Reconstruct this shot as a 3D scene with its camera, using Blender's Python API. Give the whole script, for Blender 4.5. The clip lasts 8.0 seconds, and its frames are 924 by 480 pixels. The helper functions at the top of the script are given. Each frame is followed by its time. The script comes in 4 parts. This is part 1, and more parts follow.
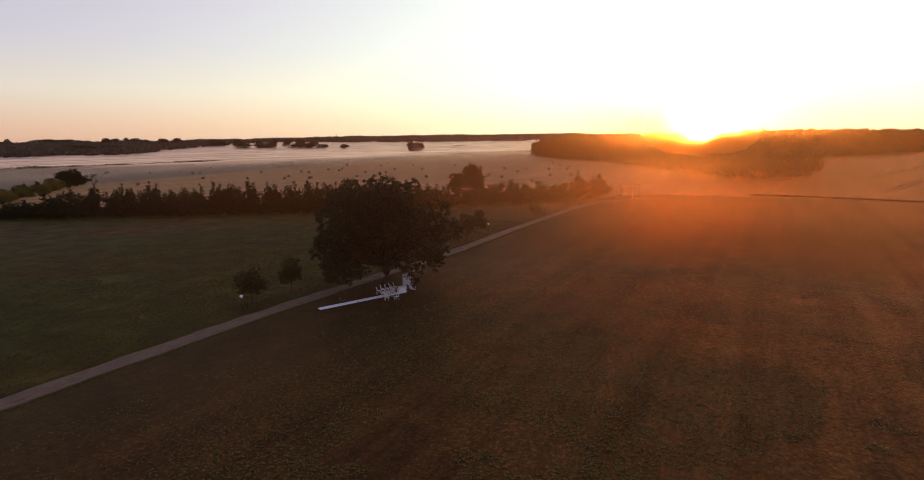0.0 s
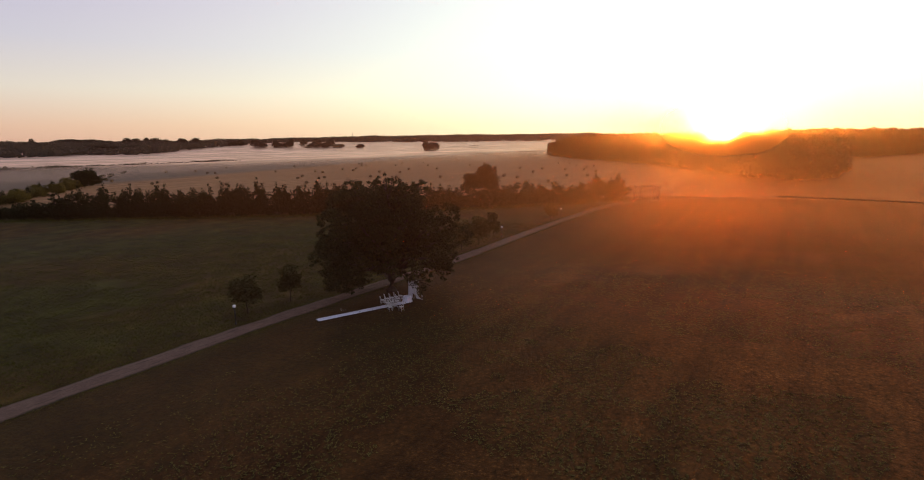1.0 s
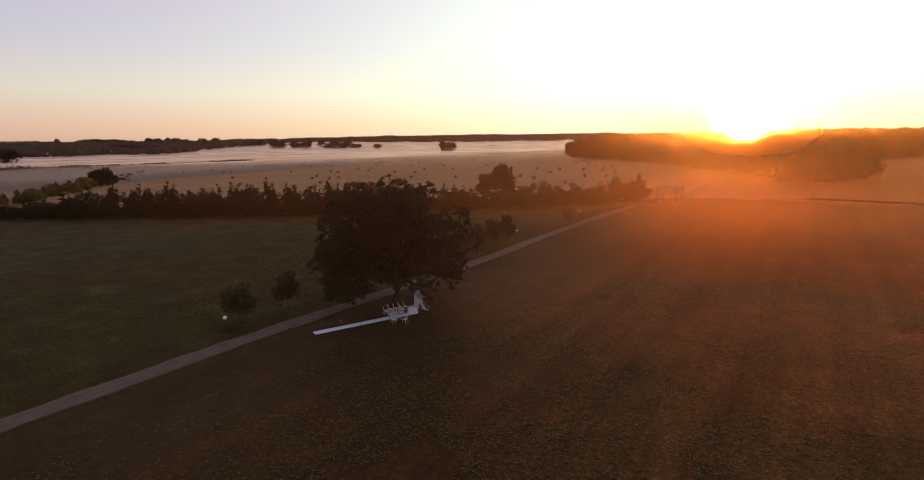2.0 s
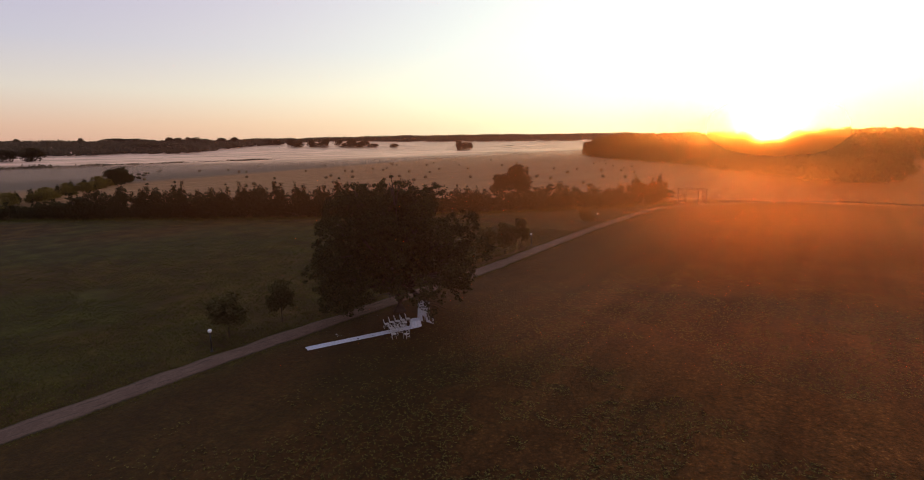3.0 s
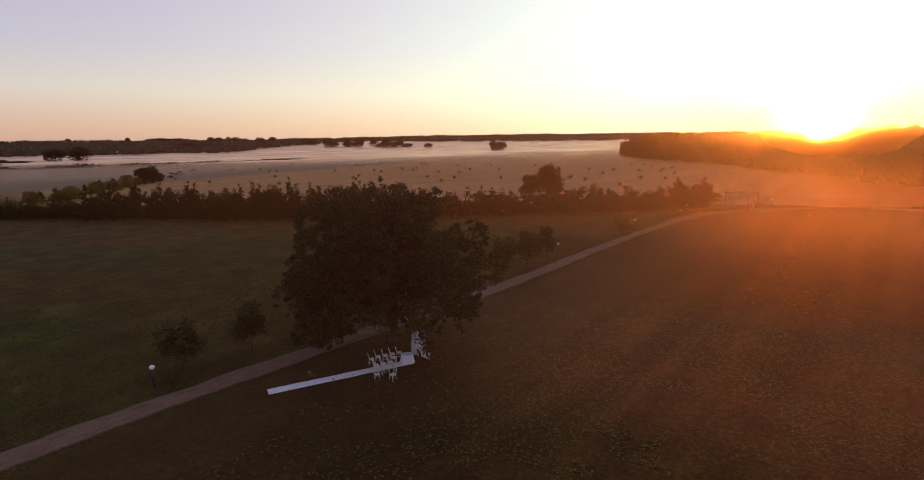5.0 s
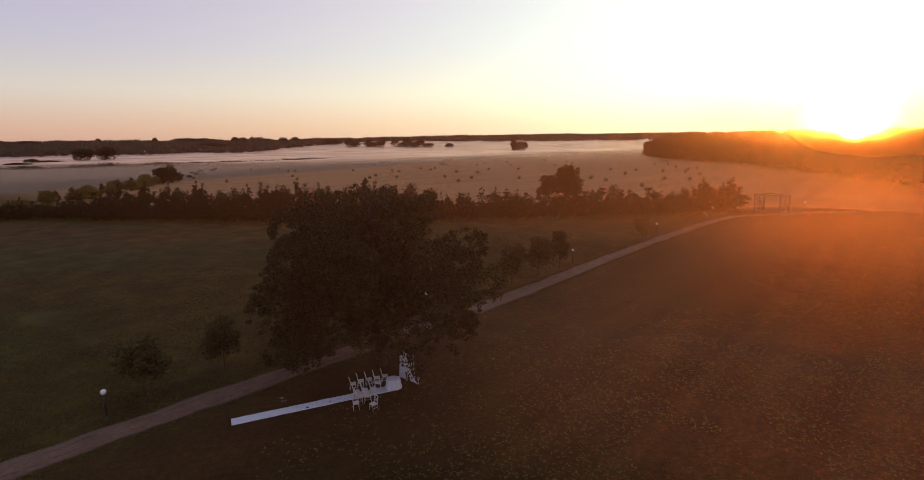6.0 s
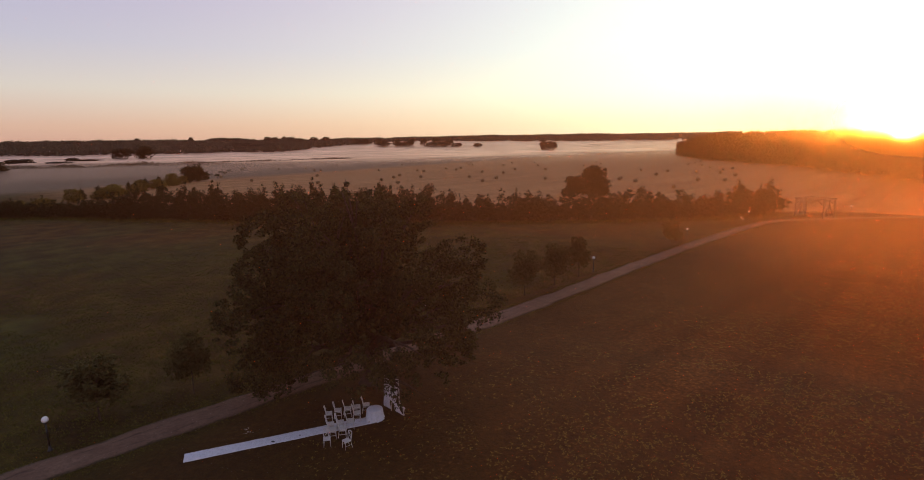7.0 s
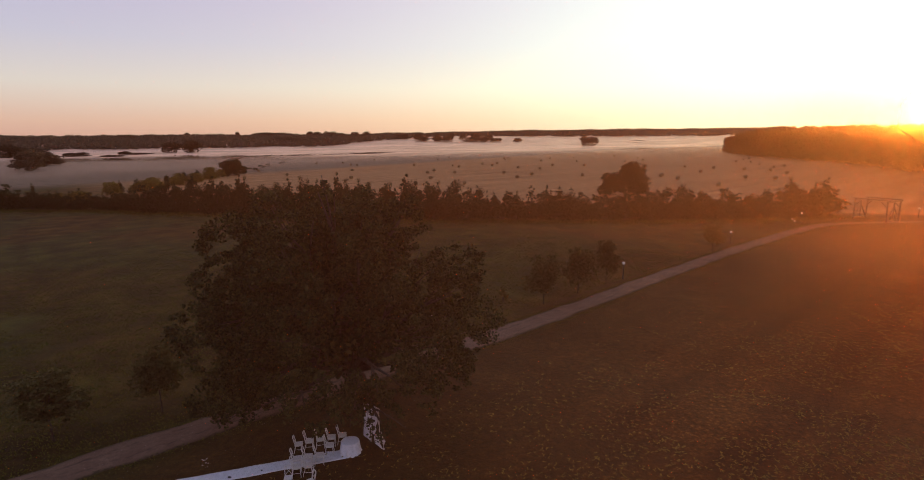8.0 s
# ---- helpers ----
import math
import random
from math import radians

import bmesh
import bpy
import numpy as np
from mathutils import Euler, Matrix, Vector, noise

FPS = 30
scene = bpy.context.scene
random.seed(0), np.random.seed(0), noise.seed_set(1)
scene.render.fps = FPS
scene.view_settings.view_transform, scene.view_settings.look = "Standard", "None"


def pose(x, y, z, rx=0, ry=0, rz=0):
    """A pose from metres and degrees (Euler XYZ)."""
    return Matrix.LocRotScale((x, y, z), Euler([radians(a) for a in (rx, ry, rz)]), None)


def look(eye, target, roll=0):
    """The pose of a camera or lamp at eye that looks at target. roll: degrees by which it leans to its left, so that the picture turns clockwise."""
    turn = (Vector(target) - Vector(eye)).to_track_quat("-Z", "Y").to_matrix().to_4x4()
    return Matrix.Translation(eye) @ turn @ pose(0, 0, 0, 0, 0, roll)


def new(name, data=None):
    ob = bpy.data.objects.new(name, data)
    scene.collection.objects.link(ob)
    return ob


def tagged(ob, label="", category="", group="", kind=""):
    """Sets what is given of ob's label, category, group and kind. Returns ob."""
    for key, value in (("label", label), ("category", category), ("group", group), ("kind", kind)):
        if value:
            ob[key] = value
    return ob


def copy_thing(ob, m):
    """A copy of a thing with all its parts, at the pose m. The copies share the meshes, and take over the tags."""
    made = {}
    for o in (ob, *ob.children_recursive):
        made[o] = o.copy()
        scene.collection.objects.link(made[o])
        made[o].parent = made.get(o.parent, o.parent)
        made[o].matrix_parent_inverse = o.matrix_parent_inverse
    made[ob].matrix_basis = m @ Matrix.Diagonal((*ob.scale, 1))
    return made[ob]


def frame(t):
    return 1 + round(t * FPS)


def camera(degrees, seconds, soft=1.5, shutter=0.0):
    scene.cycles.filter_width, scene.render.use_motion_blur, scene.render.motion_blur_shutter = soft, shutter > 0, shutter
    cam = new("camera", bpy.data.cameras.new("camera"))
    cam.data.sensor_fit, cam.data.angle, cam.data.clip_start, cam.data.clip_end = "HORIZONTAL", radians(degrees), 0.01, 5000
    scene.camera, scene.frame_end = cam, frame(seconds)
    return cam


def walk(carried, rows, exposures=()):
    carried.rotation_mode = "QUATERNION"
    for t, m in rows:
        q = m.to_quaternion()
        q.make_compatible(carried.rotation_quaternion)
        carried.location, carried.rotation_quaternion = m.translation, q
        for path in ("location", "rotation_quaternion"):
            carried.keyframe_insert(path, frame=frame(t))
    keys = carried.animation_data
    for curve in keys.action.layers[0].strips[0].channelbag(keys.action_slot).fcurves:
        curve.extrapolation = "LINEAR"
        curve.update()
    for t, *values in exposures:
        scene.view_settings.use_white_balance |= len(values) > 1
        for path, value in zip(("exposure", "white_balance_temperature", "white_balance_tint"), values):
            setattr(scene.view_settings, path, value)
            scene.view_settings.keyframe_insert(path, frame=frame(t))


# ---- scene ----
cam = camera(81.0, 8.0, soft=0.6)
METRES, EYE, TILT, LEAN, TURN = 46.0, 19.9, 0.0, 0.0, 30.3
ROWS = [
    (0.0, 0.0, 0.0, 0.0, -0.19, -10.19, 1.05),
    (0.5, 0.0075, 0.0566, -0.0014, 0.52, -10.18, 1.08),
    (1.0, 0.0147, 0.1133, -0.003, 1.46, -10.17, 1.05),
    (1.5, 0.0222, 0.1709, -0.0048, 2.38, -10.15, 1.05),
    (3.0, 0.0414, 0.3478, -0.0105, 5.01, -10.13, 0.95),
    (3.5, 0.0494, 0.4076, -0.0128, 5.92, -10.11, 0.96),
    (4.0, 0.058, 0.4678, -0.0143, 6.85, -10.1, 0.97),
    (4.5, 0.0675, 0.5291, -0.0164, 7.7, -10.09, 0.94),
    (6.0, 0.1057, 0.7218, -0.0231, 10.94, -10.06, 0.9),
    (6.5, 0.12, 0.787, -0.0259, 12.22, -10.02, 0.9),
    (7.0, 0.1349, 0.853, -0.0279, 14.02, -10.02, 0.84),
    (7.5, 0.1501, 0.9184, -0.0297, 16.0, -10.15, 0.76),
    (8.0, 0.1651, 0.9847, -0.0312, 18.21, -10.47, 0.68),
]
walk(cam, [(t, pose(0, 0, EYE, TILT, LEAN, TURN) @ pose(METRES * x, METRES * y, METRES * z, 90 + pitch, roll, yaw)) for t, x, y, z, yaw, pitch, roll in ROWS],
     exposures=[(0.0, 0.11), (4.0, 0.09), (6.5, 0.08), (8.0, 0.18)])

SUN_AZ, SUN_EL = 6.3, 1.25          # degrees left of +y, degrees above the horizon
SUN = Vector((-math.sin(radians(SUN_AZ)) * math.cos(radians(SUN_EL)), math.cos(radians(SUN_AZ)) * math.cos(radians(SUN_EL)), math.sin(radians(SUN_EL))))

# ---- sky and sun ----
world = bpy.data.worlds.new("dawn_sky")
scene.world = world
world.use_nodes = True
wt = world.node_tree
wt.nodes.clear()


def wnode(kind, **inputs):
    n = wt.nodes.new(kind)
    for k, v in inputs.items():
        n.inputs[int(k[1:])].default_value = v
    return n


def wlink(a, b, i=0, o=0):
    wt.links.new(a.outputs[o], b.inputs[i])


def wmath(op, a, b):
    n = wt.nodes.new("ShaderNodeMath")
    n.operation = op
    for i, v in enumerate((a, b)):
        if isinstance(v, (int, float)):
            n.inputs[i].default_value = v
        else:
            wt.links.new(v, n.inputs[i])
    return n.outputs[0]


coord = wnode("ShaderNodeTexCoord")
norm = wnode("ShaderNodeVectorMath")
norm.operation = "NORMALIZE"
wlink(coord, norm)
axes = wnode("ShaderNodeSeparateXYZ")
wlink(norm, axes)
ramp = wnode("ShaderNodeValToRGB")
wlink(axes, ramp, 0, 2)
SKY = [(0.0, (0.53, 0.31, 0.25)), (0.035, (0.58, 0.385, 0.315)), (0.09, (0.58, 0.53, 0.50)), (0.16, (0.46, 0.45, 0.56)),
       (0.27, (0.39, 0.36, 0.55)), (0.5, (0.33, 0.34, 0.51)), (1.0, (0.21, 0.24, 0.40))]
while len(ramp.color_ramp.elements) < len(SKY):
    ramp.color_ramp.elements.new(0.5)
for e, (p, c) in zip(ramp.color_ramp.elements, SKY):
    e.position, e.color = p, (*c, 1)
dot = wnode("ShaderNodeVectorMath")
dot.operation = "DOT_PRODUCT"
wlink(norm, dot)
dot.inputs[1].default_value = SUN
cosine = wmath("MAXIMUM", dot.outputs["Value"], 0.0)
total = ramp.outputs[0]
# the aureole round the low sun: wide and pale, then narrow, warm and strong
for power, colour in ((2, (0.40, 0.31, 0.135)), (5, (0.09, 0.39, 0.32)), (28, (0.78, 0.745, 0.265)), (220, (9.0, 5.0, 1.6)), (2500, (120, 70, 24))):
    glow = wnode("ShaderNodeVectorMath")
    glow.operation = "SCALE"
    glow.inputs[0].default_value = colour
    wt.links.new(wmath("POWER", cosine, float(power)), glow.inputs["Scale"])
    plus = wnode("ShaderNodeVectorMath")
    plus.operation = "ADD"
    wt.links.new(total, plus.inputs[0])
    wt.links.new(glow.outputs[0], plus.inputs[1])
    total = plus.outputs[0]
painted = wnode("ShaderNodeBackground", i1=1.0)
wt.links.new(total, painted.inputs[0])
sky = wnode("ShaderNodeTexSky")
sky.sky_type, sky.sun_disc = "NISHITA", False
sky.sun_elevation, sky.sun_rotation = radians(SUN_EL), radians(-SUN_AZ)
air = wnode("ShaderNodeBackground", i1=0.05)
wlink(sky, air)
both = wnode("ShaderNodeAddShader")
wlink(painted, both, 0)
wlink(air, both, 1)
out = wnode("ShaderNodeOutputWorld")
wlink(both, out)

sun_data = bpy.data.lights.new("sun", "SUN")
sun_data.energy, sun_data.angle, sun_data.color = 0.7, radians(0.6), (1.0, 0.52, 0.22)
sun = new("sun", sun_data)
sun.matrix_world = look(SUN * 500, (0, 0, 0))

# ---- materials ----


class Mat:
    """A small builder for node materials."""

    def __init__(self, name):
        self.m = bpy.data.materials.new(name)
        self.m.use_nodes = True
        self.t = self.m.node_tree
        self.b = self.t.nodes["Principled BSDF"]
        self.out = self.t.nodes["Material Output"]

    def node(self, kind, **props):
        n = self.t.nodes.new(kind)
        for k, v in props.items():
            n.inputs[k].default_value = v
        return n

    def link(self, a, b):
        self.t.links.new(a, b)

    def position(self):
        return self.node("ShaderNodeNewGeometry").outputs["Position"]

    def local(self):
        return self.node("ShaderNodeTexCoord").outputs["Object"]

    def stretch(self, vec, sx, sy, sz, rz=0.0):
        n = self.node("ShaderNodeMapping")
        n.inputs["Scale"].default_value = (sx, sy, sz)
        n.inputs["Rotation"].default_value = (0, 0, rz)
        self.link(vec, n.inputs[0])
        return n.outputs[0]

    def noise(self, vec, scale, detail=4.0, rough=0.6):
        n = self.node("ShaderNodeTexNoise", Scale=scale, Detail=detail, Roughness=rough)
        self.link(vec, n.inputs["Vector"])
        return n.outputs["Fac"]

    def ramp(self, fac, *stops):
        n = self.node("ShaderNodeValToRGB")
        while len(n.color_ramp.elements) < len(stops):
            n.color_ramp.elements.new(0.5)
        for e, (p, c) in zip(n.color_ramp.elements, stops):
            e.position, e.color = p, ((c, c, c, 1) if isinstance(c, (int, float)) else (*c, 1))
        self.link(fac, n.inputs[0])
        return n.outputs[0]

    def mix(self, fac, a, b, mode="MIX"):
        n = self.node("ShaderNodeMix")
        n.data_type, n.blend_type = "RGBA", mode
        for i, v in ((0, fac), (6, a), (7, b)):
            if isinstance(v, (int, float)):
                n.inputs[i].default_value = v
            elif isinstance(v, tuple):
                n.inputs[i].default_value = (*v, 1)
            else:
                self.link(v, n.inputs[i])
        return n.outputs[2]

    def math(self, op, a, b=0.0):
        n = self.node("ShaderNodeMath")
        n.operation = op
        for i, v in enumerate((a, b)):
            if isinstance(v, (int, float)):
                n.inputs[i].default_value = v
            else:
                self.link(v, n.inputs[i])
        return n.outputs[0]

    def smooth(self, v, lo, hi):
        n = self.node("ShaderNodeMapRange")
        n.interpolation_type = "SMOOTHSTEP"
        self.link(v, n.inputs[0])
        n.inputs[1].default_value, n.inputs[2].default_value = lo, hi
        return n.outputs[0]

    def cells(self, vec, scale):
        """Distance from the middle of uneven cells: leafy clumps."""
        n = self.node("ShaderNodeTexVoronoi", Scale=scale)
        n.inputs["Randomness"].default_value = 1.0
        self.link(vec, n.inputs["Vector"])
        return n.outputs["Distance"]

    def bump(self, fac, strength, distance):
        n = self.node("ShaderNodeBump", Strength=strength, Distance=distance)
        self.link(fac, n.inputs["Height"])
        self.link(n.outputs[0], self.b.inputs["Normal"])

    def base(self, colour, rough=0.7, spec=0.3, metal=0.0):
        if isinstance(colour, tuple):
            self.b.inputs["Base Color"].default_value = (*colour, 1)
        else:
            self.link(colour, self.b.inputs["Base Color"])
        if isinstance(rough, (int, float)):
            self.b.inputs["Roughness"].default_value = rough
        else:
            self.link(rough, self.b.inputs["Roughness"])
        self.b.inputs["Specular IOR Level"].default_value = spec
        self.b.inputs["Metallic"].default_value = metal
        return self


def simple(name, a, b, scale, rough=0.7, spec=0.3, bump=0.3, depth=0.01, metal=0.0):
    """Two tones mixed by a coarse and a fine noise, with fine relief."""
    m = Mat(name)
    p = m.local()
    coarse, fine = m.noise(p, scale), m.noise(p, scale * 9, 3)
    both_ = m.math("ADD", m.math("MULTIPLY", coarse, 0.65), m.math("MULTIPLY", fine, 0.35))
    m.base(m.ramp(both_, (0.35, a), (0.65, b)), rough, spec, metal)
    m.bump(fine, bump, depth)
    return m.m


def leaf_material(name, dark, light, through_light=0.25, rough=0.7, spec=0.1):
    """Leaves: each one its own shade, a little light passes through."""
    m = Mat(name)
    rnd = m.node("ShaderNodeNewGeometry").outputs["Random Per Island"]
    tone = m.noise(m.position(), 0.35, 2)
    mixed = m.math("ADD", m.math("MULTIPLY", rnd, 0.6), m.math("MULTIPLY", tone, 0.4))
    col = m.ramp(mixed, (0.2, dark), (0.8, light))
    m.base(col, rough, spec)
    tr = m.node("ShaderNodeBsdfTranslucent")
    m.link(m.mix(1.0, col, (1.0, 0.95, 0.45), "MULTIPLY"), tr.inputs[0])
    mx = m.node("ShaderNodeMixShader", Fac=through_light)
    m.link(m.b.outputs[0], mx.inputs[1])
    m.link(tr.outputs[0], mx.inputs[2])
    m.link(mx.outputs[0], m.out.inputs[0])
    return m.m


def ground_material():
    """Lawn, weedy field, mown hay and far meadow in one sheet, blended along their real borders."""
    m = Mat("ground_cover")
    p = m.position()
    xyz = m.node("ShaderNodeSeparateXYZ")
    m.link(p, xyz.inputs[0])
    x, y = xyz.outputs[0], xyz.outputs[1]
    big, mid = m.noise(p, 0.03, 3), m.noise(p, 0.22, 5)
    fine, tiny = m.noise(p, 1.7, 5, 0.7), m.noise(p, 7.0, 4, 0.7)
    grain = m.math("ADD", m.math("MULTIPLY", fine, 0.5), m.math("MULTIPLY", tiny, 0.5))
    both_ = m.math("ADD", m.math("MULTIPLY", mid, 0.45), m.math("MULTIPLY", grain, 0.55))
    lawn = m.ramp(both_, (0.38, (0.014, 0.0128, 0.0037)), (0.5, (0.033, 0.0303, 0.0080)), (0.64, (0.075, 0.069, 0.016)))
    lawn = m.mix(m.smooth(big, 0.42, 0.6), m.mix(1.0, lawn, (0.95, 1.06, 0.8), "MULTIPLY"), m.mix(1.0, lawn, (1.3, 0.92, 0.7), "MULTIPLY"))
    # farther lawn painted redder, for the warm glare that veils it
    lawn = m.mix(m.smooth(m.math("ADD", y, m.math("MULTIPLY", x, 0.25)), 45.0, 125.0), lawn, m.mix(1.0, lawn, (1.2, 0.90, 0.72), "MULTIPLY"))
    weedy = m.ramp(both_, (0.36, (0.014, 0.0080, 0.0024)), (0.5, (0.041, 0.0235, 0.0062)), (0.66, (0.092, 0.056, 0.0140)))
    # low leafy weeds: pale tops, the shade in the gaps painted dark, thick in some patches and thin in others
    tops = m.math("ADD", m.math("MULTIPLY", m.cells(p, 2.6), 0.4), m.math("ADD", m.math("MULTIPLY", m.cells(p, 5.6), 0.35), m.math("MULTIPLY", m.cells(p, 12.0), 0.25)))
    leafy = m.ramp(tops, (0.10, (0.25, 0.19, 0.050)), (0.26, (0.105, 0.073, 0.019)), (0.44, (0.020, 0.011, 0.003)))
    patch = m.smooth(m.math("ADD", m.math("MULTIPLY", m.noise(p, 0.085, 5), 0.7), m.math("MULTIPLY", mid, 0.3)), 0.44, 0.60)
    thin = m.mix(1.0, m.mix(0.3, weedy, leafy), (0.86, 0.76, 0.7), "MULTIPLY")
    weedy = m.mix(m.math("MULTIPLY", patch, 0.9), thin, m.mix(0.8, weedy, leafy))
    # long darker streaks, nearly along the sun's bearing
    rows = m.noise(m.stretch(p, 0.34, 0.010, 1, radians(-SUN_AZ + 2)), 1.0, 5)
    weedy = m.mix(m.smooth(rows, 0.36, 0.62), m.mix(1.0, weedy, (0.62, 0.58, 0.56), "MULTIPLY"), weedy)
    hay_rows = m.noise(m.stretch(p, 0.24, 0.010, 1, radians(-52)), 1.0, 7)
    hay = m.ramp(m.math("ADD", m.math("MULTIPLY", hay_rows, 0.7), m.math("MULTIPLY", mid, 0.3)),
                 (0.36, (0.20, 0.101, 0.043)), (0.5, (0.285, 0.150, 0.066)), (0.64, (0.39, 0.218, 0.099)))
    # eastern hay painted darker and redder, for the forest's shade and red glare
    reddened_hay = m.mix(1.0, hay, (0.62, 0.45, 0.36), "MULTIPLY")
    hay = m.mix(m.smooth(m.math("ADD", x, m.math("MULTIPLY", m.math("SUBTRACT", y, 210.0), 0.12)), -60.0, 20.0), hay, reddened_hay)
    marsh = m.ramp(mid, (0.35, (0.11, 0.085, 0.055)), (0.65, (0.19, 0.145, 0.10)))
    wob = m.math("MULTIPLY", m.math("SUBTRACT", mid, 0.5), 5.0)
    side = m.math("ADD", x, wob)
    turf = m.math("ADD", m.math("MULTIPLY", mid, 0.2), m.math("MULTIPLY", grain, 0.8))
    short = m.ramp(turf, (0.36, (0.014, 0.0078, 0.0026)), (0.5, (0.042, 0.0242, 0.0071)), (0.66, (0.096, 0.060, 0.0165)))
    short = m.mix(m.smooth(big, 0.4, 0.62), m.mix(1.0, short, (0.8, 0.86, 0.8), "MULTIPLY"), short)
    ragged = m.math("ADD", side, m.math("MULTIPLY", m.math("SUBTRACT", patch, 0.5), 7.0))
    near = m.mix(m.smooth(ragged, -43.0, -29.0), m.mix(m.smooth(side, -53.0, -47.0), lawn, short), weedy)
    # the hay field lies behind the hedge line, which runs from the south-west to the north-east
    across = m.math("SUBTRACT", m.math("SUBTRACT", y, m.math("MULTIPLY", m.math("ADD", x, 131.0), 0.83)), 118.0)
    past = m.smooth(m.math("ADD", across, m.math("MULTIPLY", wob, 2.0)), 4.0, 22.0)
    beyond = m.math("MAXIMUM", m.math("MULTIPLY", past, m.smooth(y, 60.0, 110.0)), m.smooth(m.math("ADD", y, wob), 206.0, 209.0))
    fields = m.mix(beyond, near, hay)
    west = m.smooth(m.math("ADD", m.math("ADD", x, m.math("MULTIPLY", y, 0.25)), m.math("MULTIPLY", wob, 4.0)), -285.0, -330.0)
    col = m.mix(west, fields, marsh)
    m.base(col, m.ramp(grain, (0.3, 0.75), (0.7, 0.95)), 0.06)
    m.bump(m.math("SUBTRACT", m.math("ADD", fine, tiny), tops), 0.9, 0.16)
    # a broad gloss tinted orange for the sun's glare; grows towards grazing light and eastwards
    glare_gloss = m.node("ShaderNodeBsdfGlossy", Roughness=0.5)
    glare_gloss.inputs["Color"].default_value = (1.0, 0.37, 0.11, 1)
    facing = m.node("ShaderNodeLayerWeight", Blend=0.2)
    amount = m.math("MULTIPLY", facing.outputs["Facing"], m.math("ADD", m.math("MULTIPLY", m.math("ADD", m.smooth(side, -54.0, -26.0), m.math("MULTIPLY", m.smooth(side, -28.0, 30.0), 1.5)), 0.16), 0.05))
    # more of it on the leafy tops and between the dark streaks, little in the gaps
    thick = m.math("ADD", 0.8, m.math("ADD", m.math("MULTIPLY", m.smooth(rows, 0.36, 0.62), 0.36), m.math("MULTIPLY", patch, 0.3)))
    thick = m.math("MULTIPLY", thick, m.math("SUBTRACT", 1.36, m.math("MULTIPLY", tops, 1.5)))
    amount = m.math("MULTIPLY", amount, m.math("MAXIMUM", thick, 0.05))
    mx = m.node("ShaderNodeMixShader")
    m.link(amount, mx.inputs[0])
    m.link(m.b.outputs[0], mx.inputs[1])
    m.link(glare_gloss.outputs[0], mx.inputs[2])
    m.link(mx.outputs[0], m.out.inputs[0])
    return m.m


GROUND = ground_material()


def gravel_material():
    """Trodden pale gravel, darker in the broken wheel ruts and towards the grassy edges."""
    m = Mat("pale_gravel")
    p = m.position()
    across = m.node("ShaderNodeAttribute")
    across.attribute_name = "road_side"
    s = across.outputs["Fac"]
    coarse, fine, grit = m.noise(p, 0.6, 4), m.noise(p, 4.0, 4, 0.7), m.noise(p, 22.0, 3, 0.7)
    tone = m.math("ADD", m.math("MULTIPLY", coarse, 0.4), m.math("ADD", m.math("MULTIPLY", fine, 0.35), m.math("MULTIPLY", grit, 0.25)))
    col = m.ramp(tone, (0.36, (0.086, 0.047, 0.031)), (0.5, (0.133, 0.078, 0.051)), (0.64, (0.188, 0.117, 0.077)))
    along = m.noise(m.stretch(p, 1.6, 0.45, 1), 1.0, 5, 0.7)
    wander = m.math("ADD", m.math("ABSOLUTE", s), m.math("MULTIPLY", m.math("SUBTRACT", coarse, 0.5), 0.3))
    rut = m.math("SUBTRACT", 1.0, m.smooth(m.math("ABSOLUTE", m.math("SUBTRACT", wander, 0.2)), 0.01, 0.055))
    col = m.mix(m.math("MULTIPLY", m.math("MULTIPLY", rut, m.smooth(along, 0.45, 0.6)), 0.55), col, (0.030, 0.018, 0.013))
    edge = m.smooth(m.math("ADD", wander, m.math("MULTIPLY", m.math("SUBTRACT", fine, 0.5), 0.3)), 0.36, 0.5)
    col = m.mix(edge, col, (0.045, 0.032, 0.014))
    m.base(col, 0.9, 0.15)
    m.bump(m.math("SUBTRACT", m.math("ADD", fine, grit), rut), 0.6, 0.03)
    return m.m


GRAVEL = gravel_material()
SOIL = simple("dark_soil", (0.022, 0.013, 0.007), (0.060, 0.036, 0.018), 0.8, 0.95, 0.1, 0.7, 0.05)
BARK = simple("bark", (0.035, 0.024, 0.017), (0.085, 0.062, 0.045), 3.0, 0.9, 0.2, 0.8, 0.03)
OAK_LEAF = leaf_material("oak_leaf", (0.017, 0.018, 0.006), (0.074, 0.071, 0.022), 0.26)
SHRUB_LEAF = leaf_material("shrub_leaf", (0.028, 0.027, 0.010), (0.056, 0.052, 0.019), 0.28)
WILLOW_LEAF = leaf_material("golden_shrub_leaf", (0.085, 0.068, 0.021), (0.19, 0.148, 0.043), 0.38)
FOREST_LEAF = leaf_material("forest_leaf", (0.034, 0.024, 0.013), (0.082, 0.058, 0.030), 0.3)
# distance haze painted in: paler than the near forest's leaves
HAZED_FAR_LEAF = leaf_material("hazed_far_wood_leaf", (0.060, 0.046, 0.034), (0.125, 0.092, 0.065), 0.3)
